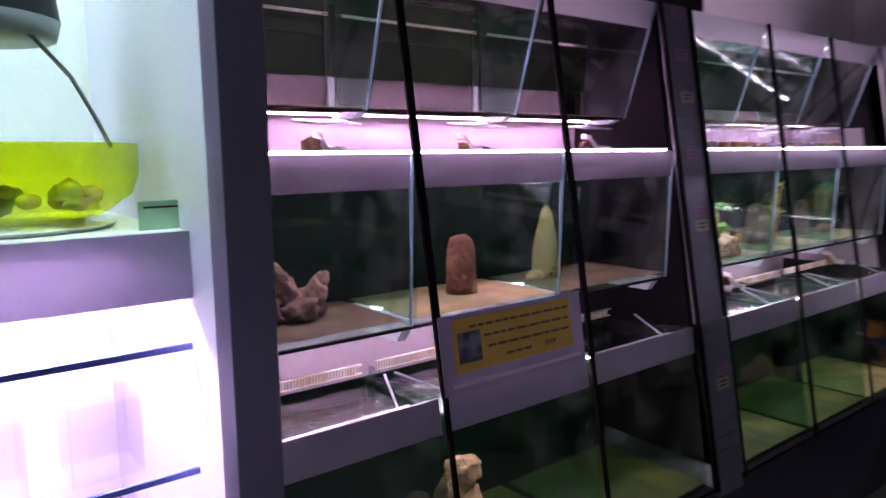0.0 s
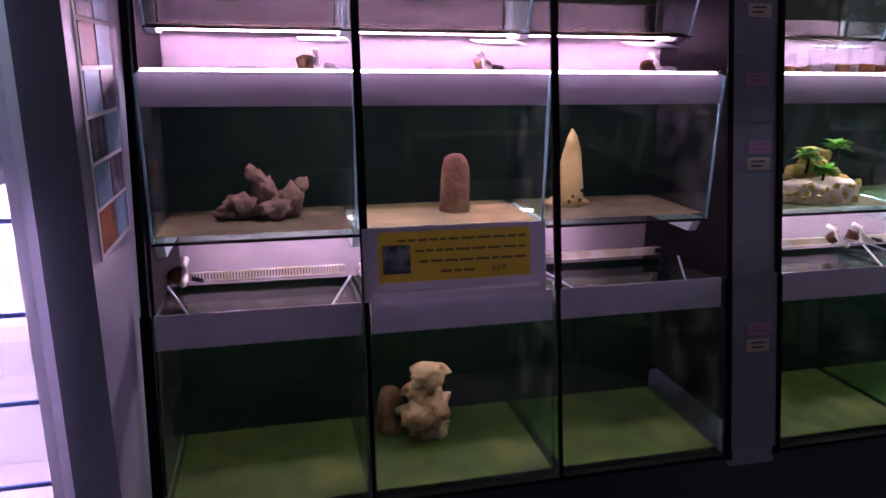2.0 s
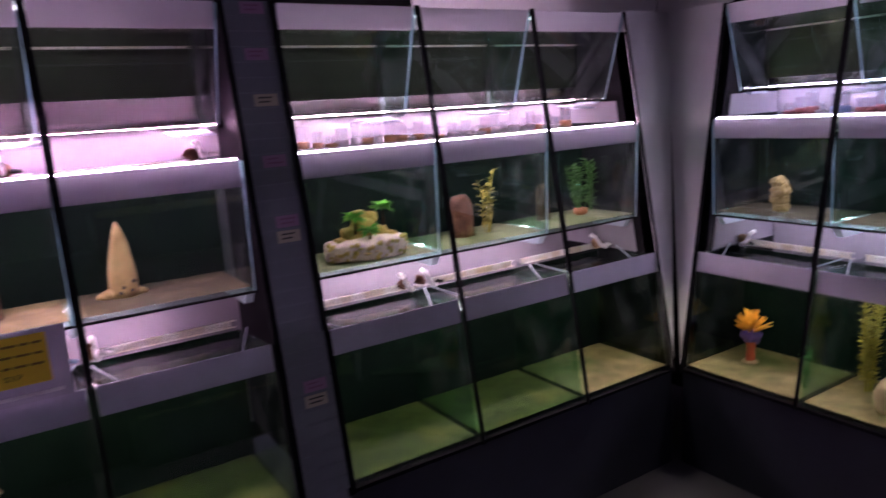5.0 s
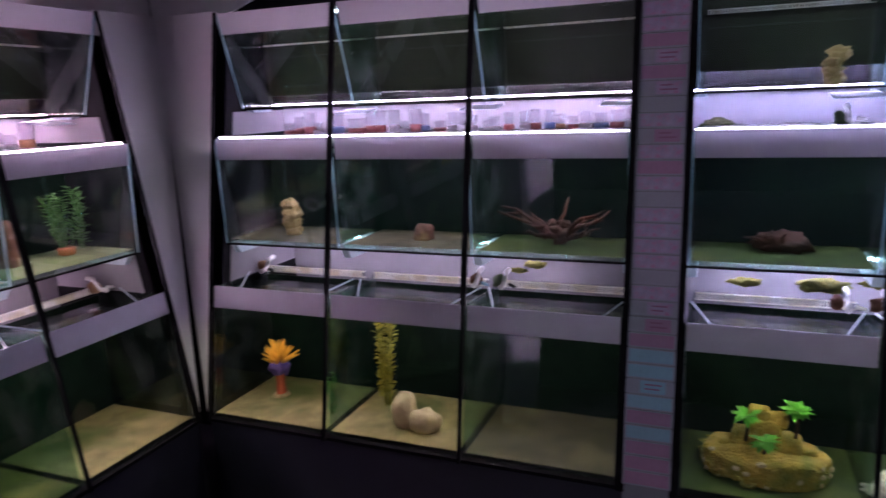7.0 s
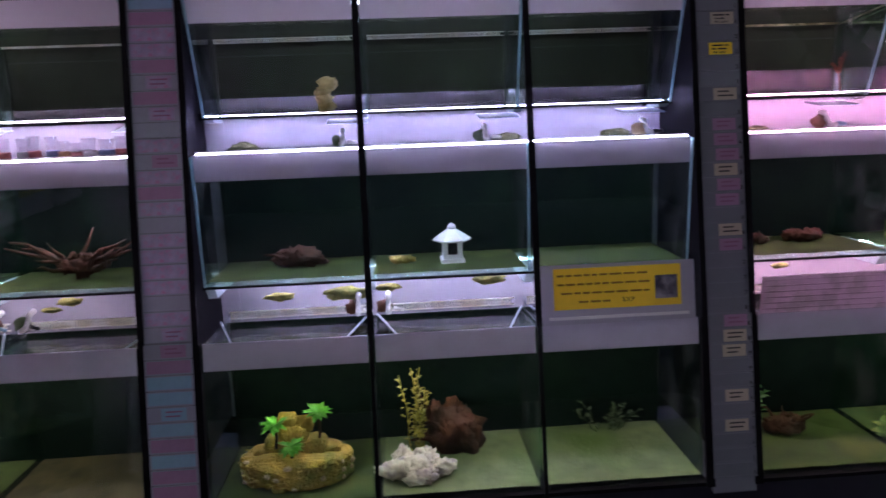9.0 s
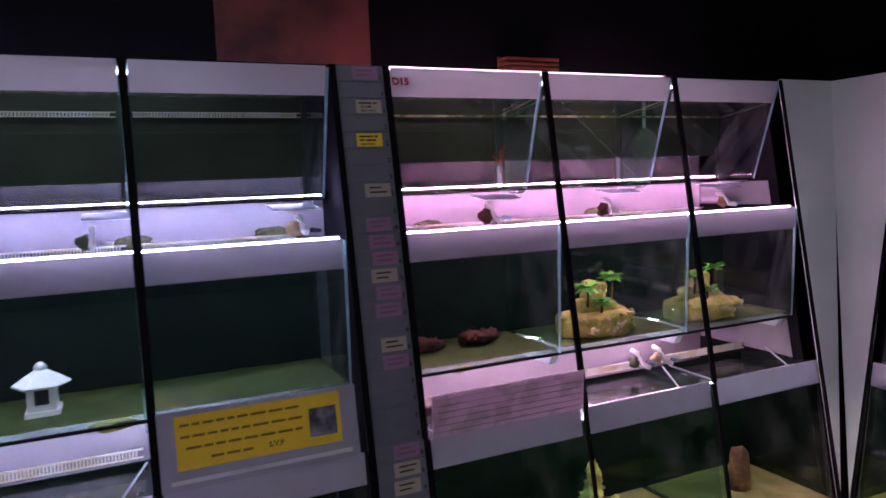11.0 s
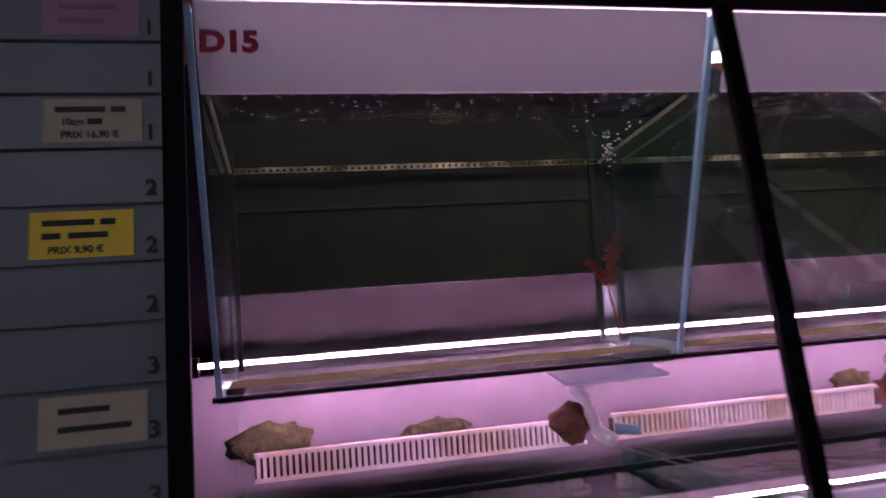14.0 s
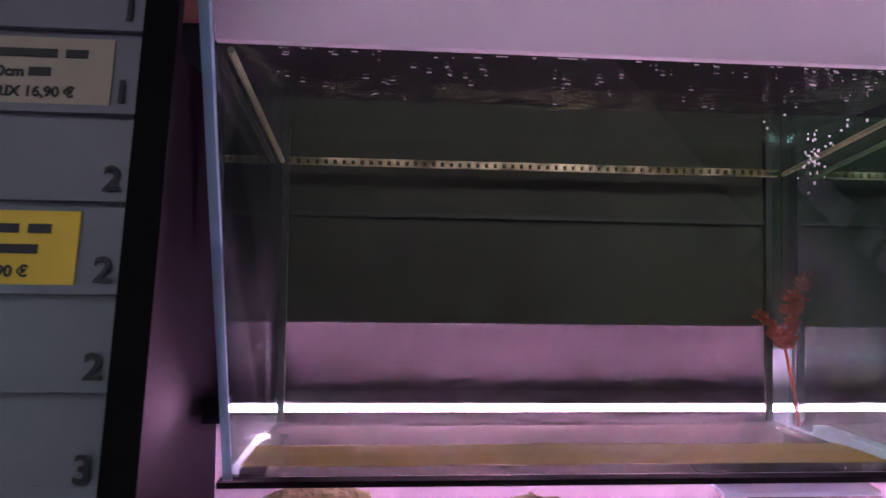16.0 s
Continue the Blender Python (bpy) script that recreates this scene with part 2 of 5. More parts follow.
M = {
    "white_board": mat("white_board", (0.22, 0.205, 0.23), 0.55, stain=(0.27, 0.24, 0.27), stain_amount=0.3, vary=0.05),
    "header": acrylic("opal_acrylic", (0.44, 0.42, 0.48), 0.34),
    # brighter light on the upper headers, put into a paler copy of the acrylic
    "header_top_lit": acrylic("opal_acrylic_lit", (0.76, 0.72, 0.77), 0.30),
    "fascia": mat("fascia", (0.50, 0.47, 0.56), 0.4, vary=0.06),
    "bar": mat("black_bar", (0.006, 0.0055, 0.007), 0.65, vary=0.3, spec=0.05),
    "glass": glass("glass", (0.95, 0.985, 0.97), 1.0, 0.0015),
    "side_glass": glass("side_glass", (0.80, 0.93, 0.88), 1.0, 0.03),
    # dark tint stands in for the water dimming the lit board behind
    "murky": glass("dimming_glass", (0.44, 0.43, 0.41), 0.4, 0.03),
    "bed_glass": glass("bed_glass", (0.42, 0.42, 0.36), 0.02, 0.10),
    "frost": glass("frosted_rim", (0.80, 0.84, 0.86), 0.6, 0.55),
    "back_top": mat("olive_back", (0.026, 0.034, 0.020), 0.6, vary=0.4, scale=5, spec=0.15, stain=(0.036, 0.046, 0.027), stain_amount=0.6, stain_scale=4),
    "edge": acrylic("glass_edge", (0.36, 0.54, 0.60), 0.5),
    "cover": acrylic("cover_acrylic", (0.56, 0.47, 0.54), 0.5, (0.40, 0.36, 0.38)),
    "plate": acrylic("pale_plate", (0.62, 0.68, 0.78), 0.4),
    "murk": mat("dark_slot", (0.05, 0.035, 0.05), 0.4, vary=0.4, stain=(0.07, 0.07, 0.03), stain_amount=0.5, stain_scale=20),
    "waterline_green": mat("green_waterline", (0.085, 0.12, 0.04), 0.4, vary=0.4, scale=30),
    "seam": mat("green_seam", (0.012, 0.022, 0.010), 0.5, vary=0.3),
    "algae_low": mat("algae_growth", (0.22, 0.20, 0.05), 0.9, vary=0.4, scale=30, bump=0.8, stain=(0.12, 0.12, 0.04), stain_amount=0.6, stain_scale=25),
    "algae": mat("algae_clump", (0.085, 0.09, 0.035), 0.9, vary=0.4, scale=30, bump=0.8, stain=(0.06, 0.06, 0.025), stain_amount=0.6, stain_scale=25),
    "joint": mat("silicone_joint", (0.34, 0.42, 0.44), 0.4, vary=0.2),
    "back": mat("dark_back", (0.005, 0.011, 0.009), 0.65, vary=0.4, scale=5, spec=0.06, stain=(0.008, 0.019, 0.012), stain_amount=0.6, stain_scale=4),
    "water": water_mat(),
    "film": mat("algae_film", (0.17, 0.15, 0.028), 0.6, vary=0.45, scale=6, stain=(0.20, 0.14, 0.02), stain_amount=0.5, stain_scale=6, spec=0.2),
    "comb": acrylic("comb_plastic", (0.94, 0.92, 0.88), 0.45, (0.80, 0.74, 0.60)),
    "comb_algae": mat("algae_comb", (0.09, 0.09, 0.02), 0.6, vary=0.4, scale=20, stain=(0.80, 0.74, 0.42), stain_amount=0.45, stain_scale=28),
    "floor_green": mat("algae_floor", (0.045, 0.070, 0.020), 0.45, vary=0.5, stain=(0.10, 0.115, 0.030), stain_amount=0.5, stain_scale=5, bump=0.15, spec=0.08),
    "floor_sand": mat("sand_floor", (0.30, 0.235, 0.11), 0.7, vary=0.45, stain=(0.12, 0.14, 0.05), stain_amount=0.6, stain_scale=4, bump=0.4, bump_scale=200, spec=0.08),
    "floor_grey": mat("grey_floor", (0.17, 0.20, 0.10), 0.5, vary=0.4, stain=(0.09, 0.14, 0.04), stain_amount=0.6, stain_scale=4, bump=0.2, spec=0.08),
    "plinth": mat("navy_plinth", (0.010, 0.011, 0.022), 0.5, vary=0.25),
    "ground": mat("dark_floor", (0.10, 0.09, 0.11), 0.35, vary=0.2, scale=3, bump=0.05),
    "black_wall": mat("black_wall", (0.004, 0.0036, 0.0045), 0.85, vary=0.25, spec=0.1),
    "ceiling": mat("dark_ceiling", (0.02, 0.018, 0.024), 0.85, vary=0.15, scale=2),
    "cove": mat("white_cove", (0.80, 0.78, 0.80), 0.6, vary=0.05, scale=3),
    "strip": mat("strip_board", (0.18, 0.18, 0.215), 0.5, vary=0.06),
    # price slot again, with the stronger light on one board in its colour
    "slot_lit": mat("price_slot_lit", (0.27, 0.265, 0.335), 0.4, vary=0.1),
    "slot": mat("price_slot", (0.155, 0.157, 0.187), 0.4, vary=0.08),
    "pink": mat("pink_card", (0.34, 0.18, 0.30), 0.6),
    "lilac": mat("lilac_card", (0.34, 0.28, 0.43), 0.6, vary=0.2, scale=40, stain=(0.44, 0.20, 0.34), stain_amount=0.5, stain_scale=60),
    "cream": mat("cream_card", (0.46, 0.38, 0.29), 0.6),
    "yellow": mat("yellow_card", (0.92, 0.62, 0.04), 0.55, vary=0.06),
    "blue": mat("blue_card", (0.22, 0.37, 0.50), 0.6),
    "ink": mat("black_ink_and_hollows", (0.015, 0.015, 0.018), 0.6),
    "brown_ink": mat("brown_ink", (0.27, 0.14, 0.012), 0.6),
    "red_print": mat("red_print", (0.27, 0.10, 0.20), 0.6),
    "red_ink": mat("red_ink", (0.38, 0.02, 0.05), 0.6),
    "post": mat("grey_post", (0.19, 0.205, 0.255), 0.45, vary=0.06, scale=4),
    "pvc": mat("white_pvc", (0.75, 0.73, 0.72), 0.35, vary=0.05),
    "beam": mat("pale_beam", (0.42, 0.51, 0.58), 0.4, vary=0.08),
    "lampmetal": mat("lamp_metal", (0.55, 0.55, 0.58), 0.3, metal=0.6),
    "brown_wood": mat("driftwood", (0.085, 0.034, 0.018), 0.8, vary=0.5, scale=20, bump=0.8, spec=0.2, stain=(0.03, 0.022, 0.012), stain_amount=0.6, stain_scale=14),
    "pale_wood": mat("pale_driftwood", (0.135, 0.080, 0.050), 0.8, vary=0.4, scale=18, bump=0.6, stain=(0.07, 0.045, 0.035), stain_amount=0.6, stain_scale=12),
    "log": mat("brown_log", (0.13, 0.062, 0.038), 0.75, vary=0.45, scale=20, bump=0.9, spec=0.2, stain=(0.26, 0.19, 0.08), stain_amount=0.4, stain_scale=10),
    "cone": mat("yellow_stone", (0.52, 0.38, 0.15), 0.8, vary=0.25, scale=25, bump=0.7, stain=(0.30, 0.21, 0.07), stain_amount=0.5, stain_scale=14),
    "rock": mat("rust_rock", (0.36, 0.21, 0.12), 0.85, vary=0.5, scale=20, bump=1.0, spec=0.2, stain=(0.50, 0.38, 0.27), stain_amount=0.6, stain_scale=18),
    "beige_rock": mat("beige_rock", (0.56, 0.42, 0.25), 0.85, vary=0.2, scale=20, bump=0.5),
    "ochre_rock": mat("ochre_rock", (0.62, 0.45, 0.12), 0.85, vary=0.35, scale=25, bump=1.0, bump_scale=140, stain=(0.30, 0.31, 0.06), stain_amount=0.65, stain_scale=14),
    "white_coral": mat("white_coral", (0.76, 0.66, 0.52), 0.9, vary=0.2, scale=30, bump=0.8, stain=(0.42, 0.32, 0.36), stain_amount=0.4, stain_scale=20),
    "mossy_rock": mat("mossy_rock", (0.50, 0.32, 0.06), 0.9, vary=0.5, scale=22, bump=1.0, bump_scale=120, spec=0.2, stain=(0.17, 0.19, 0.035), stain_amount=0.6, stain_scale=9),
    "leaf": mat("green_leaf", (0.07, 0.20, 0.035), 0.5, vary=0.4, scale=30),
    "bright_leaf": mat("bright_leaf", (0.11, 0.40, 0.03), 0.45, vary=0.3, scale=30),
    "yellow_leaf": mat("yellow_leaf", (0.40, 0.34, 0.05), 0.5, vary=0.35, scale=30),
    "dull_leaf": mat("dull_leaf", (0.07, 0.10, 0.045), 0.6, vary=0.35, scale=30),
    "rust": mat("rust_fan", (0.20, 0.045, 0.018), 0.7, vary=0.4, scale=60),
    "orange": mat("orange_anemone", (0.80, 0.36, 0.02), 0.55, vary=0.25, scale=30),
    "purple": mat("purple_base", (0.10, 0.05, 0.22), 0.6, vary=0.3),
    "red_stem": mat("red_stem", (0.48, 0.08, 0.03), 0.6, vary=0.3),
    "terracotta": mat("terracotta", (0.45, 0.17, 0.06), 0.7, vary=0.2),
    "pale_stone": mat("pale_stone", (0.80, 0.84, 0.82), 0.7, vary=0.1, bump=0.2),
    "cup_clear": glass("cup_clear", (0.93, 0.93, 0.95), 0.9, 0.30),
    "cup": glass("cup_plastic", (0.97, 0.97, 0.985), 0.5, 0.02),
    "cup_red": acrylic("red_contents", (0.55, 0.22, 0.22), 0.65),
    "cup_blue": acrylic("blue_contents", (0.30, 0.38, 0.62), 0.65),
    "cup_orange": acrylic("orange_contents", (0.66, 0.40, 0.24), 0.65),
    "cup_white": acrylic("white_contents", (0.75, 0.72, 0.75), 0.65),
    "cabinet_white": mat("cabinet_white", (0.80, 0.80, 0.80), 0.5, vary=0.04, scale=3),
    "cabinet_opal": acrylic("cabinet_opal", (0.80, 0.77, 0.90), 0.36),
    "cabinet_fascia": mat("cabinet_fascia", (0.58, 0.55, 0.70), 0.45, vary=0.05),
    "fascia_backlit": acrylic("fascia_backlit", (0.62, 0.60, 0.72), 0.26),
    "floor_dark": mat("dark_bed", (0.075, 0.068, 0.038), 0.7, vary=0.45, spec=0.08, stain=(0.14, 0.12, 0.06), stain_amount=0.5, stain_scale=5, bump=0.3, bump_scale=150),
    "blue_edge": mat("blue_shelf_edge", (0.12, 0.18, 0.55), 0.25),
    "lime": glass("lime_water", (0.80, 0.84, 0.06), 0.5, 0.06),
    "shelf_glass": glass("shelf_glass", (0.97, 0.98, 1.0), 0.4),
    "amber": acrylic("amber_gravel", (0.80, 0.42, 0.01), 0.5),
    "lime_old": mat("lime_paint", (0.62, 0.70, 0.03), 0.3, stain=(0.75, 0.40, 0.01), stain_amount=0.6, stain_scale=7),
    "card_green": mat("green_card", (0.45, 0.72, 0.45), 0.5, vary=0.15),
    "dark_shade": mat("dark_shade", (0.02, 0.02, 0.028), 0.4),
    "cable": mat("grey_cable", (0.22, 0.24, 0.26), 0.5),
}
for key, tint in TINT.items():
    M["tube" + key] = glow("tube_" + key, tint, TUBE * POWER[key])
    M["lowtube" + key] = glow("low_tube_" + key, [0.25 + 0.75 * c for c in tint], TUBE * {"B1": 0.30, "A2": 0.52}.get(key, 0.63))
    M["topstrip" + key] = glow("top_strip_" + key, [0.35 + 0.65 * c for c in tint], STRIP * 0.13)
    # warm fill for the lower row, no such lamp is seen
    M["lowfill" + key] = glow("low_strip_" + key, (1.0, 0.90, 0.74), STRIP * 0.85)
    M["top" + key] = glow("top_tube_" + key, [0.5 + 0.5 * c for c in tint], TOP_TUBE * (0.8 if key in ("A2", "B1") else 0.3 if key == "C1" else 1.0))
    M["strip" + key] = glow("light_strip_" + key, [0.35 + 0.65 * c for c in tint], STRIP * POWER[key])


# ---------------------------------------------------------------- building helpers
def box(bm, x0, x1, y0, y1, z0, z1):
    v = [bm.verts.new(p) for p in ((x0, y0, z0), (x1, y0, z0), (x1, y1, z0), (x0, y1, z0), (x0, y0, z1), (x1, y0, z1), (x1, y1, z1), (x0, y1, z1))]
    for f in ((3, 2, 1, 0), (4, 5, 6, 7), (0, 1, 5, 4), (1, 2, 6, 5), (2, 3, 7, 6), (3, 0, 4, 7)):
        bm.faces.new([v[i] for i in f])
    return bm


def prism(bm, profile, x0, x1):
    """A profile of (depth, height) pairs, drawn out along x."""
    a = [bm.verts.new((x0, *p)) for p in profile]
    b = [bm.verts.new((x1, *p)) for p in profile]
    n = len(profile)
    bm.faces.new(a), bm.faces.new(b[::-1])
    for i in range(n):
        bm.faces.new((a[i], b[i], b[(i + 1) % n], a[(i + 1) % n]))
    bmesh.ops.recalc_face_normals(bm, faces=bm.faces)
    return bm


def tube(bm, points, radii, sides=8):
    """A round rod through points, tapering by radii."""
    rings = []
    for i, p in enumerate(points):
        p = Vector(p)
        d = (Vector(points[min(i + 1, len(points) - 1)]) - Vector(points[max(i - 1, 0)])).normalized()
        side = d.orthogonal().normalized()
        up = d.cross(side)
        r = radii[i] if isinstance(radii, (list, tuple)) else radii
        rings.append([bm.verts.new(p + r * (math.cos(a) * side + math.sin(a) * up)) for a in (2 * math.pi * k / sides for k in range(sides))])
    for a, b in zip(rings, rings[1:]):
        for k in range(sides):
            bm.faces.new((a[k], a[(k + 1) % sides], b[(k + 1) % sides], b[k]))
    bm.faces.new(rings[0][::-1]), bm.faces.new(rings[-1])
    return bm


def lump(bm, centre, size, rough=0.3, freq=3.0, seed=0.0, detail=3, flat=None):
    """A stone: a ball pushed in and out by noise; flat cuts it off below that height."""
    made = bmesh.ops.create_icosphere(bm, subdivisions=detail, radius=1.0)["verts"]
    for v in made:
        p = v.co.copy()
        k = 1 + rough * noise.noise(p * freq + Vector((seed, seed * 2, 0))) + 0.5 * rough * noise.noise(p * freq * 2.7 + Vector((0, seed, seed)))
        v.co = Vector((centre[0] + p.x * k * size[0], centre[1] + p.y * k * size[1], centre[2] + p.z * k * size[2]))
        if flat is not None and v.co.z < flat:
            v.co.z = flat
    return bm


def turned(bm, profile, sides=16, centre=(0, 0), caps=True):
    """A turned body from (radius, height) pairs."""
    rings = [[bm.verts.new((centre[0] + r * math.cos(2 * math.pi * k / sides), centre[1] + r * math.sin(2 * math.pi * k / sides), z)) for k in range(sides)] for r, z in profile]
    for a, b in zip(rings, rings[1:]):
        for k in range(sides):
            bm.faces.new((a[k], a[(k + 1) % sides], b[(k + 1) % sides], b[k]))
    if caps:
        bm.faces.new(rings[0][::-1]), bm.faces.new(rings[-1])
    return bm


def mesh_of(name, bm, material, smooth=False):
    me = bpy.data.meshes.new(name)
    if smooth:
        for f in bm.faces:
            f.smooth = True
    bm.to_mesh(me)
    bm.free()
    me.materials.append(M[material])
    return me


def part(name, bm, material, parent, label="", smooth=False):
    me = bm if isinstance(bm, bpy.types.Mesh) else mesh_of(name, bm, material, smooth)
    ob = new(name, me)
    ob.parent = parent
    return tagged(ob, label)


def thing(name, m, label, category, group="", kind=""):
    ob = new(name)
    ob.matrix_world = m
    return tagged(ob, label, category, group, kind)


def solid(name, bm, material, m, label, category, group="", kind="", smooth=False):
    ob = new(name, mesh_of(name, bm, material, smooth))
    ob.matrix_world = m
    return tagged(ob, label, category, group, kind)


def B():
    return bmesh.new()


def letters(text, size, material, parent, m, label="", align="LEFT", weight=0.025):
    """Raised lettering as a mesh part; it stands in the xz plane of its parent, facing -y."""
    cu = bpy.data.curves.new("lettering", "FONT")
    cu.body, cu.size, cu.extrude, cu.align_x, cu.offset = text, size, 0.0003, align, size * weight
    tmp = bpy.data.objects.new("lettering", cu)
    me = bpy.data.meshes.new_from_object(tmp)
    bpy.data.objects.remove(tmp)
    me.materials.append(M[material])
    ob = new("lettering", me)
    ob.parent = parent
    ob.matrix_basis = m @ pose(0, 0, 0, 90, 0, 0)
    return tagged(ob, label)


# ---------------------------------------------------------------- plan
LEAN = 0.172                       # the racks lean back by this much a metre
def lean(z):
    return 0.024 + LEAN * (z - 0.416)


RACK_A = pose(0, 0, 0, 0, 0, 90)             # along the wall first passed: local x runs towards the corner
RACK_B = pose(0, 0, 0)                       # along the wall after the corner
RACK_C = pose(4.606, 0, 0, 0, 0, -90)        # beyond the second corner
BAYS = {"A1": (RACK_A, -3.004, -1.596), "A2": (RACK_A, -1.440, 0.0), "B1": (RACK_B, 0.0, 1.440), "B2": (RACK_B, 1.594, 3.016), "B3": (RACK_B, 3.166, 4.606), "C1": (RACK_C, 0.0, 1.440)}
TOP, BASE = 1.826, 0.402
# rows of tanks: depth and height of the front glass at its top and at its foot, foot of the header, water level, depth of the back
ROWS = {"top": ((0.264, 1.822), (0.368, 1.493), 1.752, 1.757, 0.535), "mid": ((0.194, 1.394), (0.206, 1.018), 1.320, 1.338, 0.510), "low": ((0.108, 0.882), (0.036, 0.412), 0.806, 0.835, 0.425)}
FLOOR = {"top": 1.501, "mid": 1.030, "low": 0.424}
# clear strip at the foot of each upper tank's back, and height of the tube lamp behind it
BACK_GAP = {"A1": 0.090, "A2": 0.060, "B1": 0.045, "B2": 0.060, "B3": 0.092, "C1": 0.080}
LAMP_Z = {"A1": 1.4935, "A2": 1.498, "B1": 1.504, "B2": 1.4995, "B3": 1.5055, "C1": 1.504}
WALL = 0.66                        # depth of the wall behind the racks

# ---------------------------------------------------------------- the room
solid("floor", box(B(), -1.2, 6.2, -6.2, 1.2, -0.1, 0.0), "ground", pose(0, 0, 0), "dark smooth shop floor in dim violet light", "floor", kind="structure")
solid("ceiling", box(B(), -1.2, 6.2, -6.2, 1.2, 2.75, 2.85), "ceiling", pose(0, 0, 0), "dark unlit ceiling above the racks", "ceiling", kind="structure")
solid("wall_north", box(B(), -WALL - 0.1, 5.4, WALL, WALL + 0.1, 0, 2.75), "black_wall", pose(0, 0, 0), "black painted wall behind the tank rack", "wall", kind="structure")
solid("wall_west", box(B(), -WALL - 0.1, -WALL, -6.1, WALL, 0, 2.75), "black_wall", pose(0, 0, 0), "black painted wall behind the tank rack", "wall", kind="structure")
solid("wall_east", box(B(), 5.3, 5.4, -6.1, WALL, 0, 2.75), "black_wall", pose(0, 0, 0), "black painted wall closing the shop", "wall", kind="structure")
solid("wall_south", box(B(), -WALL - 0.1, 5.4, -6.2, -6.1, 0, 2.75), "black_wall", pose(0, 0, 0), "black painted wall closing the shop", "wall", kind="structure")


# ---------------------------------------------------------------- tanks
def slanted(p, q, a, b, thick):
    """A sheet between the heights a and b in the plane through p (top) and q (foot)."""
    def at(z):
        return p[0] + (q[0] - p[0]) * (p[1] - z) / (p[1] - q[1])
    return [(at(a), a), (at(b), b), (at(b) + thick, b), (at(a) + thick, a)]


TANKS = {}
def tank_meshes(row, w, bay):
    key = (row, round(w, 4), bay if row == "top" else "")
    if key in TANKS:
        return TANKS[key]
    p, q, head, water, back = ROWS[row]
    z0 = q[1]
    d = {}
    d["front_glass"] = mesh_of("front_glass", prism(B(), slanted(p, q, head + 0.004, z0, 0.006), 0.010, w - 0.010), "glass")
    hd = B()
    prism(hd, slanted((p[0] - 0.003, p[1]), (q[0] - 0.003, q[1]), p[1], head, 0.004), 0.011, w - 0.011)
    bmesh.ops.bevel(hd, geom=hd.edges[:], offset=0.0012, segments=1, affect="EDGES")
    d["header_panel"] = mesh_of("header_panel", hd, "fascia" if row == "low" else "header_top_lit" if row == "top" else "header")
    fv = slanted(p, q, p[1] - 0.004, z0, 0.0)
    side = [(fv[0][0] + 0.006, fv[0][1]), (fv[1][0] + 0.006, fv[1][1]), (back, z0), (back, p[1] - 0.03)]
    for name, x in (("side_glass", 0.006), ("side_glass_r", w - 0.012)):
        d[name] = mesh_of("side_glass", prism(B(), side, x, x + 0.006), "side_glass")
        e = [(fv[0][0] - 0.004, fv[0][1]), (fv[1][0] - 0.001, fv[1][1]), (fv[1][0] + 0.0015, fv[1][1]), (fv[0][0] + 0.0050, fv[0][1])]
        x1 = 0.0035 if x < 0.1 else w - 0.0088
        if row != "low":
            d[name + "_edge"] = mesh_of("glass_edge", prism(B(), e, x1, x1 + 0.0055), "edge")
    if row == "low":
        d["rim"] = mesh_of("rim", prism(B(), [(lean(0.876) + 0.022, 0.876), (lean(0.876) + 0.022, 0.842), (back - 0.005, 0.842), (back - 0.005, 0.876)], 0.0125, 0.0145), "frost")
    hb = z0 + (BACK_GAP[bay] if row == "top" else 0.0)
    d["back_panel"] = mesh_of("back_panel", box(B(), 0.0004, w - 0.0004, back + 0.0005, back + 0.006, hb, 1.342 if row == "mid" else p[1] - 0.035), "back_top" if row == "top" else "back")
    if row == "top":
        d["back_ledge"] = mesh_of("back_ledge", box(B(), 0.019, w - 0.019, back - 0.004, back - 0.0005, 1.6805, 1.6845), "seam")
        d["back_glass"] = mesh_of("back_glass", box(B(), 0.012, w - 0.012, back, back + 0.005, z0, hb - 0.0005), "murky")
    d["bottom_glass"] = mesh_of("bottom_glass", box(B(), 0.012, w - 0.012, q[0] + 0.007, back - 0.0065, z0, z0 + (0.004 if row == "top" else 0.008)), "bed_glass" if row == "top" else "side_glass")
    wm = B()
    n = 8
    grid = [[wm.verts.new((0.013 + (w - 0.026) * i / n, q[0] * 0 + (fv[0][0] + (fv[1][0] - fv[0][0]) * (fv[0][1] - water) / (fv[0][1] - fv[1][1]) + 0.007) * (1 - j / n) + (back - 0.007) * j / n, water)) for i in range(n + 1)] for j in range(n + 1)]
    for j in range(n):
        for i in range(n):
            wm.faces.new((grid[j][i], grid[j][i + 1], grid[j + 1][i + 1], grid[j + 1][i]))
    d["water_surface"] = mesh_of("water_surface", wm, "water", True)
    cb = B()
    cz, ch, cy = {"top": (1.7225, 0.006, back - 0.025), "mid": (1.352, 0.036, 0.600), "low": (0.866, 0.024, back - 0.025)}[row]
    box(cb, 0.02, w - 0.02, cy - 0.003, cy + 0.003, cz, cz + 0.12 * ch)
    box(cb, 0.02, w - 0.02, cy - 0.004, cy + 0.004, cz + 0.86 * ch, cz + ch)
    pitch = 0.0078
    for i in range(int((w - 0.05) / pitch)):
        x = 0.023 + i * pitch
        box(cb, x, x + 0.55 * pitch, cy - 0.003, cy + 0.002, cz + 0.12 * ch, cz + 0.86 * ch)
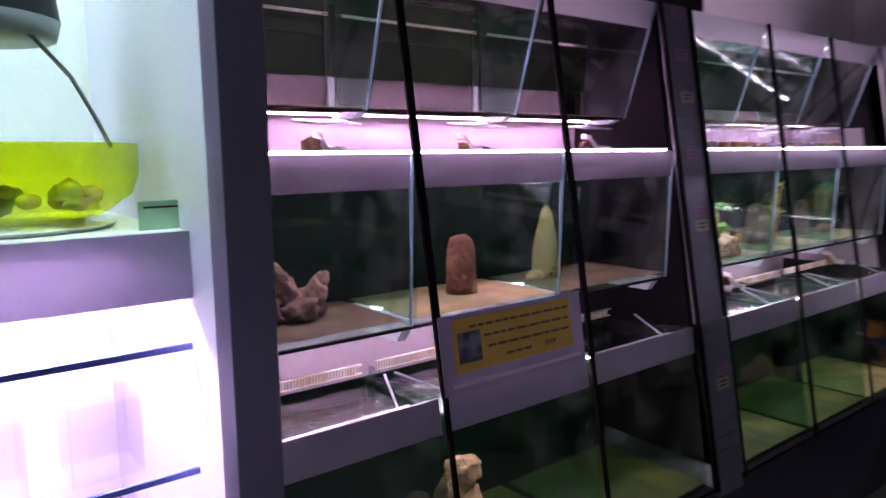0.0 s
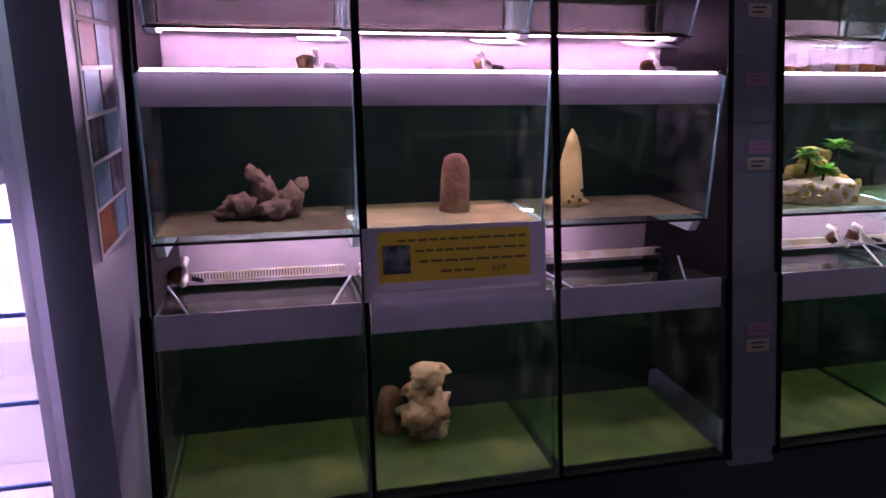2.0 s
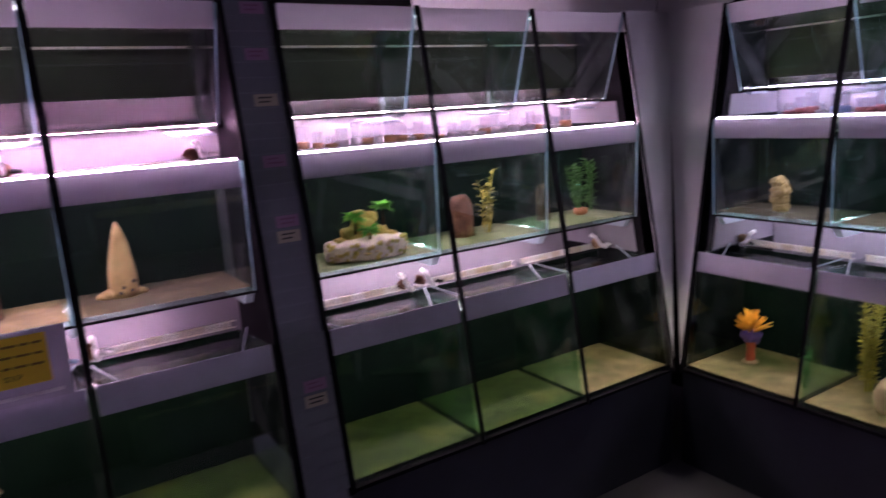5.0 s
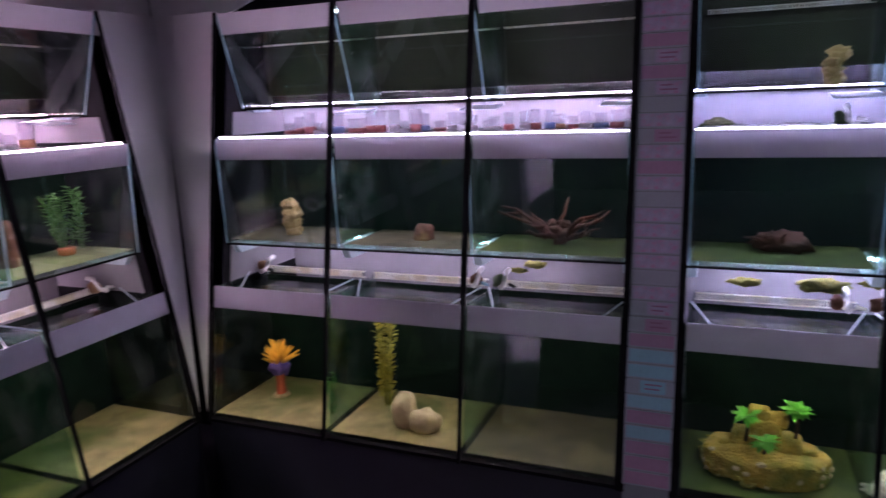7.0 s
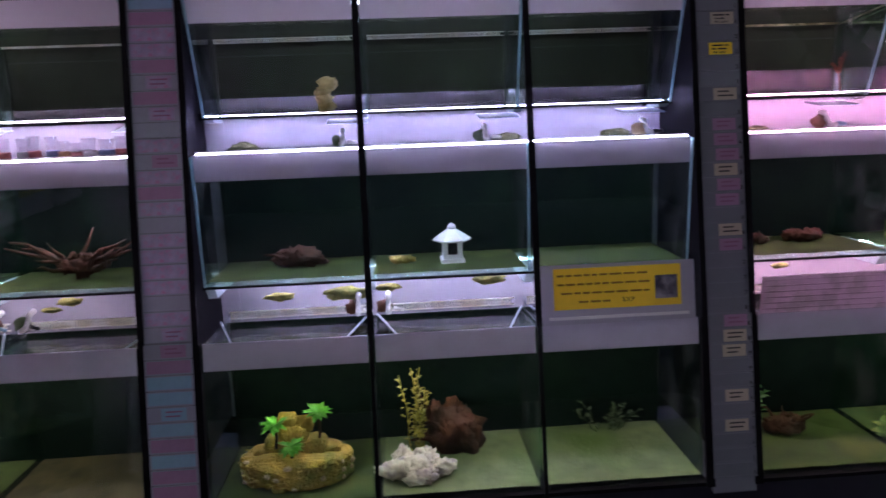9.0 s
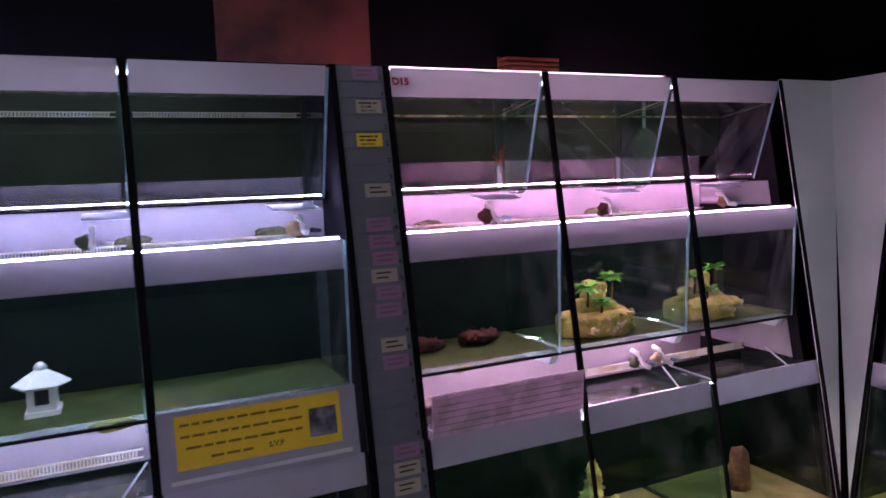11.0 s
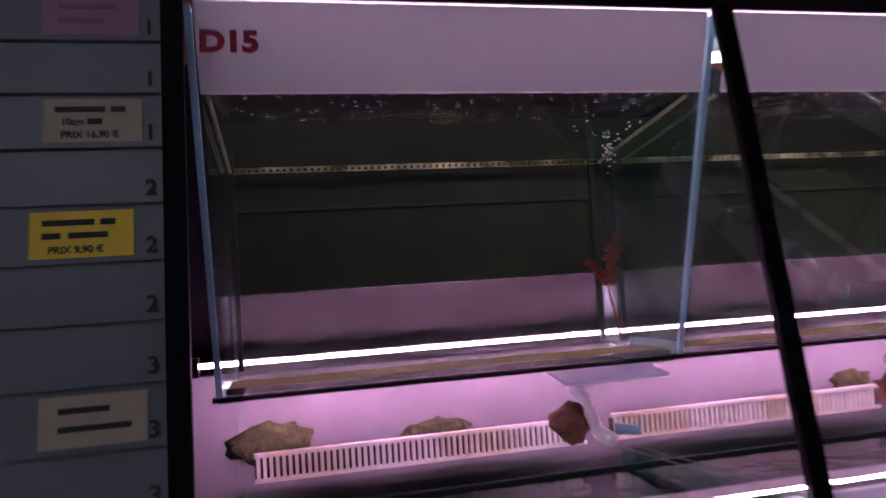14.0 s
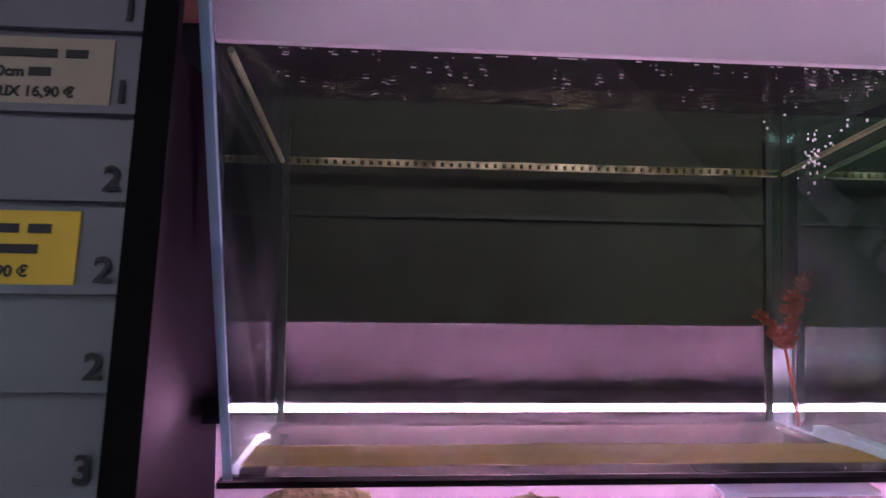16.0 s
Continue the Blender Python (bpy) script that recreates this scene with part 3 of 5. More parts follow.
    if row == "mid":
        # added dark sheet that makes the gaps between the teeth read dark
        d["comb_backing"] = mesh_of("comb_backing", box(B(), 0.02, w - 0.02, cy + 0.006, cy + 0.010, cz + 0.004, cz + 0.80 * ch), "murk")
    d["overflow_comb"] = mesh_of("overflow_comb", cb, "comb")
    fx = fv[0][0] + (fv[1][0] - fv[0][0]) * (fv[0][1] - head) / (fv[0][1] - fv[1][1]) + 0.010
    reach = 0.20 if row == "low" else 0.11
    for name, a, b in (("corner_brace", 0.014, 0.10), ("corner_brace_r", w - 0.014, w - 0.10)):
        if row == "top":
            # upper row: the rod draws the waterline along the side glass, not a brace
            x = 0.016 if a < 0.1 else w - 0.016
            d[name] = mesh_of("corner_brace", tube(B(), [(x, fx + 0.004, water - 0.004), (x, back - 0.03, 1.724)], 0.0022, 6), "waterline_green")
            e = 0.0125 if a < 0.1 else w - 0.0185
            d["seam" + name[12:]] = mesh_of("back_seam", box(B(), e, e + 0.006, back - 0.005, back - 0.001, z0 + 0.005, water), "seam")
            continue
        d[name] = mesh_of("corner_brace", tube(B(), [(a, fx + reach, water + (0.05 if row == "low" else 0.012)), (b, fx, water + 0.012)], 0.0028 if row == "low" else 0.003, 6), "beam" if row == "low" else "side_glass")
    TANKS[key] = d
    return d


SAND = {}
def sand_mesh(row, w, kind):
    key = (row, round(w, 4), kind)
    if key not in SAND:
        p, q, head, water, back = ROWS[row]
        bm = B()
        nx, ny = 14, 8
        deep, rise = (0.060, 0.0060) if row == "top" else (back - 0.016 - q[0], 0.0125)
        g = [[bm.verts.new((0.0125 + (w - 0.025) * i / nx, q[0] + 0.009 + deep * j / ny, q[1] + rise + (0.0012 if row == "top" else 0.003) * noise.noise(Vector((i * 0.7, j * 0.7, len(row)))))) for i in range(nx + 1)] for j in range(ny + 1)]
        for j in range(ny):
            for i in range(nx):
                bm.faces.new((g[j][i], g[j][i + 1], g[j + 1][i + 1], g[j + 1][i]))
        SAND[key] = mesh_of("substrate", bm, kind, True)
    return SAND[key]


SUBSTRATE = {("A1", "mid"): ("floor_dark", "floor_sand", "floor_dark"), ("A1", "low"): ("floor_green", "floor_green", "floor_green"), ("A2", "mid"): ("floor_grey", "floor_grey", "floor_grey"), ("A2", "low"): ("floor_green", "floor_green", "floor_sand"), ("B1", "mid"): ("floor_dark", "floor_dark", "floor_green"), ("B1", "low"): ("floor_sand", "floor_sand", "floor_dark"), ("B2", "mid"): ("floor_green", "floor_green", "floor_green"), ("B2", "low"): ("floor_green", "floor_grey", "floor_grey"), ("B3", "mid"): ("floor_green", "floor_green", "floor_green"), ("B3", "low"): ("floor_green", "floor_sand", "floor_sand")}
ROW_WORD = {"top": "upper", "mid": "middle", "low": "lower"}


def fish_tank(bay, row, i):
    m, u0, u1 = BAYS[bay]
    w = (u1 - u0) / 3
    d = tank_meshes(row, w, bay)
    t = thing("fish_tank", m @ pose(u0 + i * w, 0, 0), "glass fish tank with %s header, %s row" % ("grey-violet" if row == "low" else "white opal", ROW_WORD[row]), "fish tank", "tanks in the racks")
    for name in ("front_glass", "side_glass", "side_glass_r", "back_panel", "bottom_glass", "header_panel", "water_surface", "overflow_comb", "corner_brace", "corner_brace_r"):
        if name.startswith("corner_brace") and row == "top" and bay != "B3":
            continue
        ob = part(name[:-2] if name.endswith("_r") else name, d[name], None, t)
        if name in ("front_glass", "side_glass", "side_glass_r", "bottom_glass", "water_surface"):
            ob.visible_shadow = False
        if row != "low" and (name == "side_glass_r" or name == "side_glass" and i == 0):
            part("glass_edge", d[name + "_edge"], None, ob, "pale blue polished glass edge")
        if name == "overflow_comb" and row == "mid":
            part("backing", d["comb_backing"], None, ob, "dark sheet added behind the comb's gaps")
        if name == "overflow_comb" and (bay, row) == ("B2", "top"):
            ob.scale, ob.location = (1, 1, 2.2), (0, 0, -1.7255 * 1.2)
        if name == "overflow_comb" and (bay, row) == ("B3", "top"):
            ob.data = ob.data.copy()
            ob.data.materials[0] = M["comb_algae"]
    if row == "low":
        part("rim", d["rim"], None, t, "whitish limescale rim on the glass").visible_shadow = False
    if row == "top":
        part("back_ledge", d["back_ledge"], None, t, "thin dark ledge across the back")
        part("back_seam", d["seam"], None, t, "dark green silicone seam")
        part("back_seam", d["seam_r"], None, t, "dark green silicone seam")
        part("back_glass", d["back_glass"], None, t, "back glass tinted to dim the lit board behind").visible_shadow = False
    kind = SUBSTRATE.get((bay, row), ("film",) * 3)[i]
    part("substrate", sand_mesh(row, w, kind), None, t, "yellow-green algae along the front glass" if row == "top" else "thin layer of algae and sand")
    return t


def tube_lamp(bay, z, depth, length, top=False, sort="tube", start=0.03):
    m, u0, u1 = BAYS[bay]
    t = thing("tube_lamp", m @ pose(u0 + start, depth, z), "lit fluorescent tube under the tanks of the rack" if not top else "lit fluorescent tube lying over the upper tanks", "lamp", "rack lamps")
    part("tube", tube(B(), [(0.02, 0, 0), (length - 0.02, 0, 0)], 0.0055 if top or sort != "tube" else 0.0024, 10), ("top" if top else sort) + bay, t, "glowing white tube", True)
    for x in (0.0, length - 0.02):
        part("lamp_holder", box(B(), x, x + 0.022, -0.006, 0.016, -0.012, 0.010), "bar" if sort == "tube" and not top else "pvc", t)
    if top:
        part("reflector", prism(B(), [(-0.03, 0.010), (-0.018, 0.018), (0.018, 0.018), (0.03, 0.010), (0.018, 0.0165), (-0.018, 0.0165)], 0, length), "lampmetal", t)
    else:
        part("spine", box(B(), 0.022, length - 0.020, 0.010, 0.013, -0.003, 0.003), "lampmetal", t, "thin metal spine")


def light_strip(bay, depth, z, share, sort="strip", start=0.015):
    m, u0, u1 = BAYS[bay]
    l = (u1 - u0 - 0.03) * share
    t = thing("light_strip", m @ pose(u0 + start, depth, z), "thin lit strip lamp behind the header tops, added unseen in the lower row", "lamp", "header strip lamps")
    part("strip", box(B(), 0, l, -0.0022, 0.0022, -0.0012, 0.0010), sort + bay, t, "glowing white strip")
    part("channel", box(B(), 0, l, -0.014, 0.0065, 0.0050, 0.0062), "lampmetal", t)
    part("channel_back", box(B(), 0, l, 0.0045, 0.0065, -0.0008, 0.0048), "lampmetal", t)


# algae on the boards behind the gaps: place along the bay, height, half width
ALGAE = {"B2": ((0.06, 1.385, 0.05), (0.95, 1.385, 0.05), (1.33, 1.385, 0.05), (0.16, 0.905, 0.045), (0.38, 0.905, 0.07), (0.52, 0.92, 0.04), (0.86, 0.93, 0.05)),
         "B3": ((0.040, 1.392, 0.050), (0.26, 1.376, 0.05), (0.92, 1.390, 0.035), (0.30, 0.925, 0.03)),
         "B1": ((1.08, 0.925, 0.04), (1.02, 0.90, 0.03))}


def rack_frame(bay):
    m, u0, u1 = BAYS[bay]
    w = (u1 - u0) / 3
    t = thing("rack_frame", m @ pose(u0, 0, 0), "black rack frame with leaning bars holding three rows of tanks", "rack", "tank racks")
    for i in range(4):
        corner = (bay, i) in (("A2", 3), ("B1", 0), ("B3", 3), ("C1", 0))
        x = i * w + (-0.004 if i == 0 else 0.004 if i == 3 else 0) * (-1.5 if corner else 1)
        bw = 0.009 if i in (1, 2) else 0.005 if corner else 0.008
        bm = prism(B(), [(lean(0.884) - 0.012, 0.884), (lean(TOP) - 0.012, TOP), (lean(TOP) - 0.0045, TOP), (lean(0.884) - 0.0045, 0.884)], x - bw, x + bw)
        part("bar", bm, "bar", t)
        lo = 0.005 if i in (1, 2) or corner else 0.012
        part("lower_bar", prism(B(), [(lean(BASE) - 0.012, BASE), (lean(0.884) - 0.012, 0.884), (lean(0.884) - 0.003, 0.884), (lean(BASE) - 0.003, BASE)], x - lo, x + lo), "bar", t)
    for row in ("top", "mid"):
        p, q, head, water, back = ROWS[row]
        thin = 0.0045 if row == "top" else 0.006
        part("front_rail", box(B(), 0.0, 3 * w, q[0] - 0.004, q[0] + 0.008, q[1] - thin, q[1] - 0.0005), "bar", t)
        if row == "mid":
            part("back_rail", box(B(), 0.0, 3 * w, back - 0.02, back + 0.01, q[1] - 0.014, q[1] - 0.0005), "bar", t)
        for i in range(4):
            x = min(max(i * w, 0.0132), 3 * w - 0.0132)
            deep = 0.014 if row == "top" else 0.045
            if row == "top" and i:
                part("shelf_plate", prism(B(), [(0.42, 1.462), (0.525, 1.476), (0.525, 1.479), (0.42, 1.465)], x - 0.115, x + 0.012), "plate", t, "pale plastic plate under the tanks")
            part("support_beam", prism(B(), [(q[0] + 0.02, q[1] - 0.002), (back - 0.021, q[1] - 0.002), (back - 0.021, q[1] - deep), (q[0] + 0.05, q[1] - deep)], x - 0.013, x + 0.013), "beam", t, "pale blue-white support board")
        for i in (1, 2):
            part("silicone_joint", box(B(), i * w - 0.0056, i * w + 0.0056, q[0] + 0.017, back - 0.055, q[1] + 0.0002, q[1] + 0.011), "joint", t, "pale silicone joint between tanks")
    past = (0.0745 if bay in ("A2", "B2", "B3") else 0.0, 0.0745 if bay in ("A1", "B1", "B2") else 0.0)
    part("back_board", box(B(), 0.0, 3 * w, 0.632, 0.644, 0.44, 1.62), "white_board", t, "white board behind the tanks")
    for a, b in ((-past[0], -0.0005), (3 * w + 0.0005, 3 * w + past[1])):
        if b - a > 0.01:
            part("side_board", box(B(), a, b, 0.632, 0.644, 0.44, 1.484), "white_board", t, "white board behind the tanks")
    for x in (-0.070 if bay in ("A2", "B2", "B3") else -0.004, 3 * w + (0.062 if bay in ("A1", "B1", "B2") else -0.004)):
        part("end_panel", prism(B(), [(lean(0.45) + 0.06, 0.45), (lean(TOP) + 0.06, TOP - 0.02), (0.63, TOP - 0.02), (0.63, 0.45)], x, x + 0.008), "bar", t, "dark end panel")
    for e, x in ((0, 0.0045), (1, 3 * w - 0.0065)):
        if (bay, e) in (("A2", 1), ("B1", 0), ("B3", 1), ("C1", 0)):
            for a, b in ((0.870, 1.006), (1.400, 1.484)):
                part("gap_panel", prism(B(), [(lean(a) + 0.10, a), (lean(b) + 0.10, b), (0.625, b), (0.625, a)], x, x + 0.002), "white_board", t, "pale board closing the end of the gap")
    ar = random.Random(len(bay) + ord(bay[0]) + ord(bay[1]))
    for x, z, l in ALGAE.get(bay, ()):
        part("algae_clump", lump(B(), (x, 0.6315 if z > 1 else 0.505, z), (l, 0.0016 if z > 1 else 0.006, l * (0.50 if z > 1 else 0.32)), 0.4 if z > 1 else 0.5, 2.6, ar.uniform(0, 9), 3), "algae" if z > 1 else "algae_low", t, "olive-green algae growth", True)
    for row in ("low",):
        part("base_rail", box(B(), 0.0, 3 * w, 0.02, 0.44, 0.4005, 0.4115), "bar", t)


for bay in BAYS:
    rack_frame(bay)
    for row in ROWS:
        for i in range(3):
            fish_tank(bay, row, i)
    left, right = (0.055 if bay in ("A2", "B2", "B3") else 0.01), (0.055 if bay in ("A1", "B1", "B2") else 0.01)
    tube_lamp(bay, LAMP_Z[bay], 0.5485, BAYS[bay][2] - BAYS[bay][1] + left + right, start=-left)
    light_strip(bay, 0.212, 1.3952, 1.0)
    # unseen strips hidden behind the lower headers, added to brighten the tanks
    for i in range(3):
        light_strip(bay, 0.152, 0.857, 0.27, "lowfill", 0.045 + i * (BAYS[bay][2] - BAYS[bay][1]) / 3)
    if bay == "B3":
        light_strip(bay, 0.290, 1.8240, 0.66, "topstrip")
    tube_lamp(bay, 0.996, 0.500, 1.2, sort="lowtube")
    tube_lamp(bay, 1.806, 0.345, 1.2, True)

for name, m, a, b in (("A", RACK_A, -3.004, 0.0), ("B", RACK_B, 0.0, 4.606), ("C", RACK_C, 0.0, 1.44)):
    solid("plinth", box(B(), a, b, 0.03, 0.58, 0.0, 0.400), "plinth", m, "dark navy plinth under the tank rack", "plinth", kind="structure")

# white triangular panels that close the corners between the leaning racks
def corner_panel(m, side):
    bm = B()
    s = -1 if side == "end" else 1
    vs = [bm.verts.new(p) for p in ((0, lean(BASE) - 0.004, BASE), (-s * (lean(TOP) + 0.004), lean(TOP) - 0.004, TOP + 0.004), (0, lean(TOP) - 0.004, TOP + 0.004))]
    f = bm.faces.new(vs)
    r = bmesh.ops.extrude_face_region(bm, geom=[f])
    for v in r["geom"]:
        if isinstance(v, bmesh.types.BMVert):
            v.co.y += 0.012
    bmesh.ops.recalc_face_normals(bm, faces=bm.faces)
    return solid("corner_panel", bm, "cove", m, "white tapering panel closing the corner between racks", "panel", "corner panels", "structure")


corner_panel(RACK_B @ pose(0.0, 0, 0), "start")
corner_panel(RACK_A @ pose(0.0, 0, 0), "end")
corner_panel(RACK_B @ pose(4.606, 0, 0), "end")
corner_panel(RACK_C @ pose(0.0, 0, 0), "start")


# white wall above the racks in the corner
solid("wall_corner_left", box(B(), -0.656, -0.644, -0.735, 0.644, 1.80, 2.75), "cove", pose(0, 0, 0), "white wall panel above the rack in the corner", "wall", kind="structure")
cp = B()
pts = [(-0.642, 1.80), (-0.42, 1.84), (-0.2, 1.89), (0.04, 1.98), (0.05, 2.75), (-0.642, 2.75)]
fa = cp.faces.new([cp.verts.new((x, 0.646, z)) for x, z in pts])
for v in bmesh.ops.extrude_face_region(cp, geom=[fa])["geom"]:
    if isinstance(v, bmesh.types.BMVert):
        v.co.y += 0.010
bmesh.ops.recalc_face_normals(cp, faces=cp.faces)
solid("wall_corner_right", cp, "cove", pose(0, 0, 0), "white flared wall panel above the rack in the corner", "wall", kind="structure")


# ---------------------------------------------------------------- price boards between the bays
TILT = -math.degrees(math.atan(LEAN))
ROW_H = 0.0424
def price_board(m, u0, u1, cards, seed, numbers=False, ground="slot"):
    rnd = random.Random(seed)
    w = u1 - u0 - 0.024
    t = thing("price_board", m @ pose(u0 + 0.012, 0, 0), "pale grey price board with paper cards between tank bays", "price board", "price boards")
    part("upper_board", prism(B(), [(lean(0.884) - 0.002, 0.886), (lean(TOP) - 0.002, TOP), (lean(TOP) + 0.012, TOP), (lean(0.884) + 0.012, 0.886)], 0, w), "strip", t)
    part("lower_board", prism(B(), [(lean(BASE) - 0.012, BASE - 0.02), (lean(0.884) - 0.010, 0.882), (lean(0.884) + 0.006, 0.882), (lean(BASE) + 0.004, BASE - 0.02)], 0.0, w), "strip", t)
    slot = B()
    box(slot, 0, w, -0.0022, 0, 0, ROW_H - 0.0022)
    box(slot, 0, w, -0.0036, -0.0022, 0, 0.004)
    slot = mesh_of("slot", slot, ground)
    card = {c: mesh_of("card", box(B(), 0, 0.068, -0.0034, -0.0024, 0.004, 0.038), c) for c in ("pink", "cream", "yellow", "blue", "lilac")}
    wide = {c: mesh_of("card", box(B(), 0, w - 0.012, -0.0034, -0.0024, 0.004, 0.038), c) for c in ("pink", "blue", "lilac")}
    bar_mesh, red_mesh = ([mesh_of("print_line", box(B(), 0, l, -0.0040, -0.0035, 0, 0.0040), c) for l in (0.040, 0.032, 0.046)] for c in ("ink", "red_print"))
    z = TOP
    k = 0
    while z - ROW_H > BASE:
        z -= ROW_H
        low = z < 0.884
        off = -0.013 if low else -0.003
        ob = part("slot", slot, None, t)
        ob.matrix_basis = pose(0, lean(z) + off, z + 0.001, TILT)
        kind = cards.get(k) if k in cards else (rnd.choice(cards["rest"]) if rnd.random() < cards["share"] else None)
        if kind:
            big = kind.endswith("+")
            kind = kind.rstrip("+")
            x = 0.006 if big else w - 0.068 - rnd.uniform(0.012, 0.026)
            c = part("card", wide[kind] if big else card[kind], None, ob, kind + " paper price card")
            c.matrix_basis = pose(x, 0, 0)
            if numbers and k in (2, 4):
                for txt, size, dz in (("PRIX 16,90 \u20ac" if k == 2 else "PRIX 9,90 \u20ac", 0.0072, 0.0075), ("10cm" if k == 2 else "", 0.0072, 0.0175)):
                    if txt:
                        letters(txt, size, "ink", ob, pose(x + 0.012, -0.0036, dz))
                for a, dz, l in ((0.008, 0.0275, 0.034), (0.046, 0.0275, 0.010)) + (((0.008, 0.0180, 0.012), (0.025, 0.0180, 0.026)) if k == 4 else ((0.030, 0.0180, 0.010),)):
                    part("print_line", box(B(), x + a, x + a + l, -0.0040, -0.0035, dz, dz + 0.0042), "ink", ob)
            elif not big:
                for j in range(2):
                    b = part("print_line", (bar_mesh if kind in ("cream", "yellow") else red_mesh)[(k + j) % 3], None, ob)
                    b.matrix_basis = pose(x + 0.012, 0, 0.026 - 0.012 * j)
        if numbers:
            letters(str(k // 3 + 1), 0.0165, "ink", ob, pose(w - 0.0130, -0.0038, 0.0055), weight=0.02)
        k += 1
    return t


price_board(RACK_A, -1.596, -1.440, {"rest": ["pink", "cream"], "share": 0.3}, 3)
price_board(RACK_B, 1.440, 1.594, {"rest": ["pink+", "pink", "lilac+", "lilac+", "lilac+", "blue+", "lilac", "pink+"], "share": 0.9, 26: "blue", 29: "blue+", 30: "pink+"}, 5, ground="slot_lit")
price_board(RACK_B, 3.016, 3.166, {0: "pink", 1: None, 2: "cream", 3: None, 4: "yellow", 5: None, 6: None, 7: "cream", 8: None, 9: "pink", 10: "pink", 11: "pink", 12: "cream", 13: "pink", 14: "pink", 15: None, 16: "cream", "rest": ["cream", "pink"], "share": 0.3}, 7, True)

# lettering on the headers of the upper tanks
def header_code(m, u, text, size, material):
    t = [o for o in scene.objects if o.name.startswith("fish_tank") and o.parent is None and (o.matrix_world.translation - (m @ pose(u, 0, 0)).translation).length < 0.02 and any(c.name.startswith("header_panel") and c.data is TANKS[("top", 0.48, "B3")]["header_panel"] for c in o.children)]
    return letters(text, size, material, t[0], pose(0.014, 0.2605, 1.780, -15.2), "dark red painted code", weight=0.05)


header_code(RACK_B, 3.166, "D15", 0.0265, "red_ink")


# ---------------------------------------------------------------- signs in the lower gaps
def sign(m, u, photo_right):
    t = thing("notice_sign", m @ pose(u, lean(0.89) - 0.018, 0.886, -9), "yellow notice with photo on a white sheet over the rail", "sign", "yellow notices")
    part("sheet", box(B(), 0, 0.440, 0, 0.003, 0, 0.168), "header", t, "white opal sheet")
    part("notice", box(B(), 0.035, 0.400, -0.0022, -0.0004, 0.042, 0.158), "yellow", t, "yellow printed notice")
    x0 = 0.325 if photo_right else 0.045
    part("photo", box(B(), x0, x0 + 0.064, -0.0034, -0.0024, 0.062, 0.128), "photo", t, "small dark printed photograph")
    tx = 0.045 if photo_right else 0.120
    rnd = random.Random(4)
    for j, (a, b) in enumerate(((0.0, 0.26), (0.0, 0.265), (0.01, 0.26), (0.06, 0.14))):
        x = tx + a - (0.04 if j == 0 and not photo_right else 0)
        while x < tx + b:
            l = rnd.uniform(0.014, 0.036)
            part("word", box(B(), x, min(x + l, tx + b + 0.01), -0.0034, -0.0024, 0.135 - 0.025 * j, 0.1405 - 0.025 * j), "brown_ink", t)
            x += l + 0.006
    letters("S.V.P", 0.017, "brown_ink", t, pose(tx + 0.185, -0.0026, 0.0585))
    part("ledge", box(B(), 0.02, 0.42, -0.006, -0.0005, 0.014, 0.022), "pvc", t)


M["photo"] = mat("photo_print", (0.05, 0.045, 0.07), 0.4, vary=0.5, scale=30, stain=(0.30, 0.28, 0.32), stain_amount=0.6, stain_scale=25)
sign(RACK_A, -2.540, False)
sign(RACK_B, 2.550, True)
cover = thing("cover_sheet", RACK_B @ pose(3.180, lean(0.89) - 0.014, 0.886, 4), "clear ribbed cover sheet leaning over a lower tank", "cover")
part("sheet", box(B(), 0, 0.455, 0, 0.003, 0, 0.110), "cover", cover)
for j in range(6):
    part("rib", box(B(), 0.004, 0.451, -0.002, 0.0, 0.012 + j * 0.017, 0.0135 + j * 0.017), "cover", cover)


# ---------------------------------------------------------------- ornaments in the tanks
def spot(m, u, v, row, turn=0.0):
    return m @ pose(u, v, FLOOR[row] - 0.002, 0, 0, turn)


def rock_column(m, h, r, material, name="rock_ornament", label="rough rust-brown stacked rock ornament on the tank floor", seed=1.0):
    t = thing(name, m, label, "ornament")
    rnd = random.Random(int(seed * 10))
    z, i = 0.0, 0
    while z < h:
        k = r * rnd.uniform(0.75, 1.15)
        part("rock", lump(B(), (rnd.uniform(-0.25, 0.25) * r, rnd.uniform(-0.2, 0.2) * r, z + 0.6 * k), (k, k * 0.8, 0.75 * k), 0.7, 2.6, seed + i, 3, 0.0), material, t, smooth=True)
        z += k
        i += 1
    return t


def log_stump(m, h, r, label="upright rounded brown log ornament on the tank floor"):
    bm = turned(B(), [(r * 1.05, 0), (r, 0.2 * h), (r * 0.97, 0.5 * h), (r * 0.92, 0.75 * h), (r * 0.75, 0.92 * h), (r * 0.35, h)], 20)
    for v in bm.verts:
        v.co += v.co.normalized() * 0.006 * noise.noise(v.co * 40)
    solid("log_ornament", bm, "log", m, label, "ornament", smooth=True)


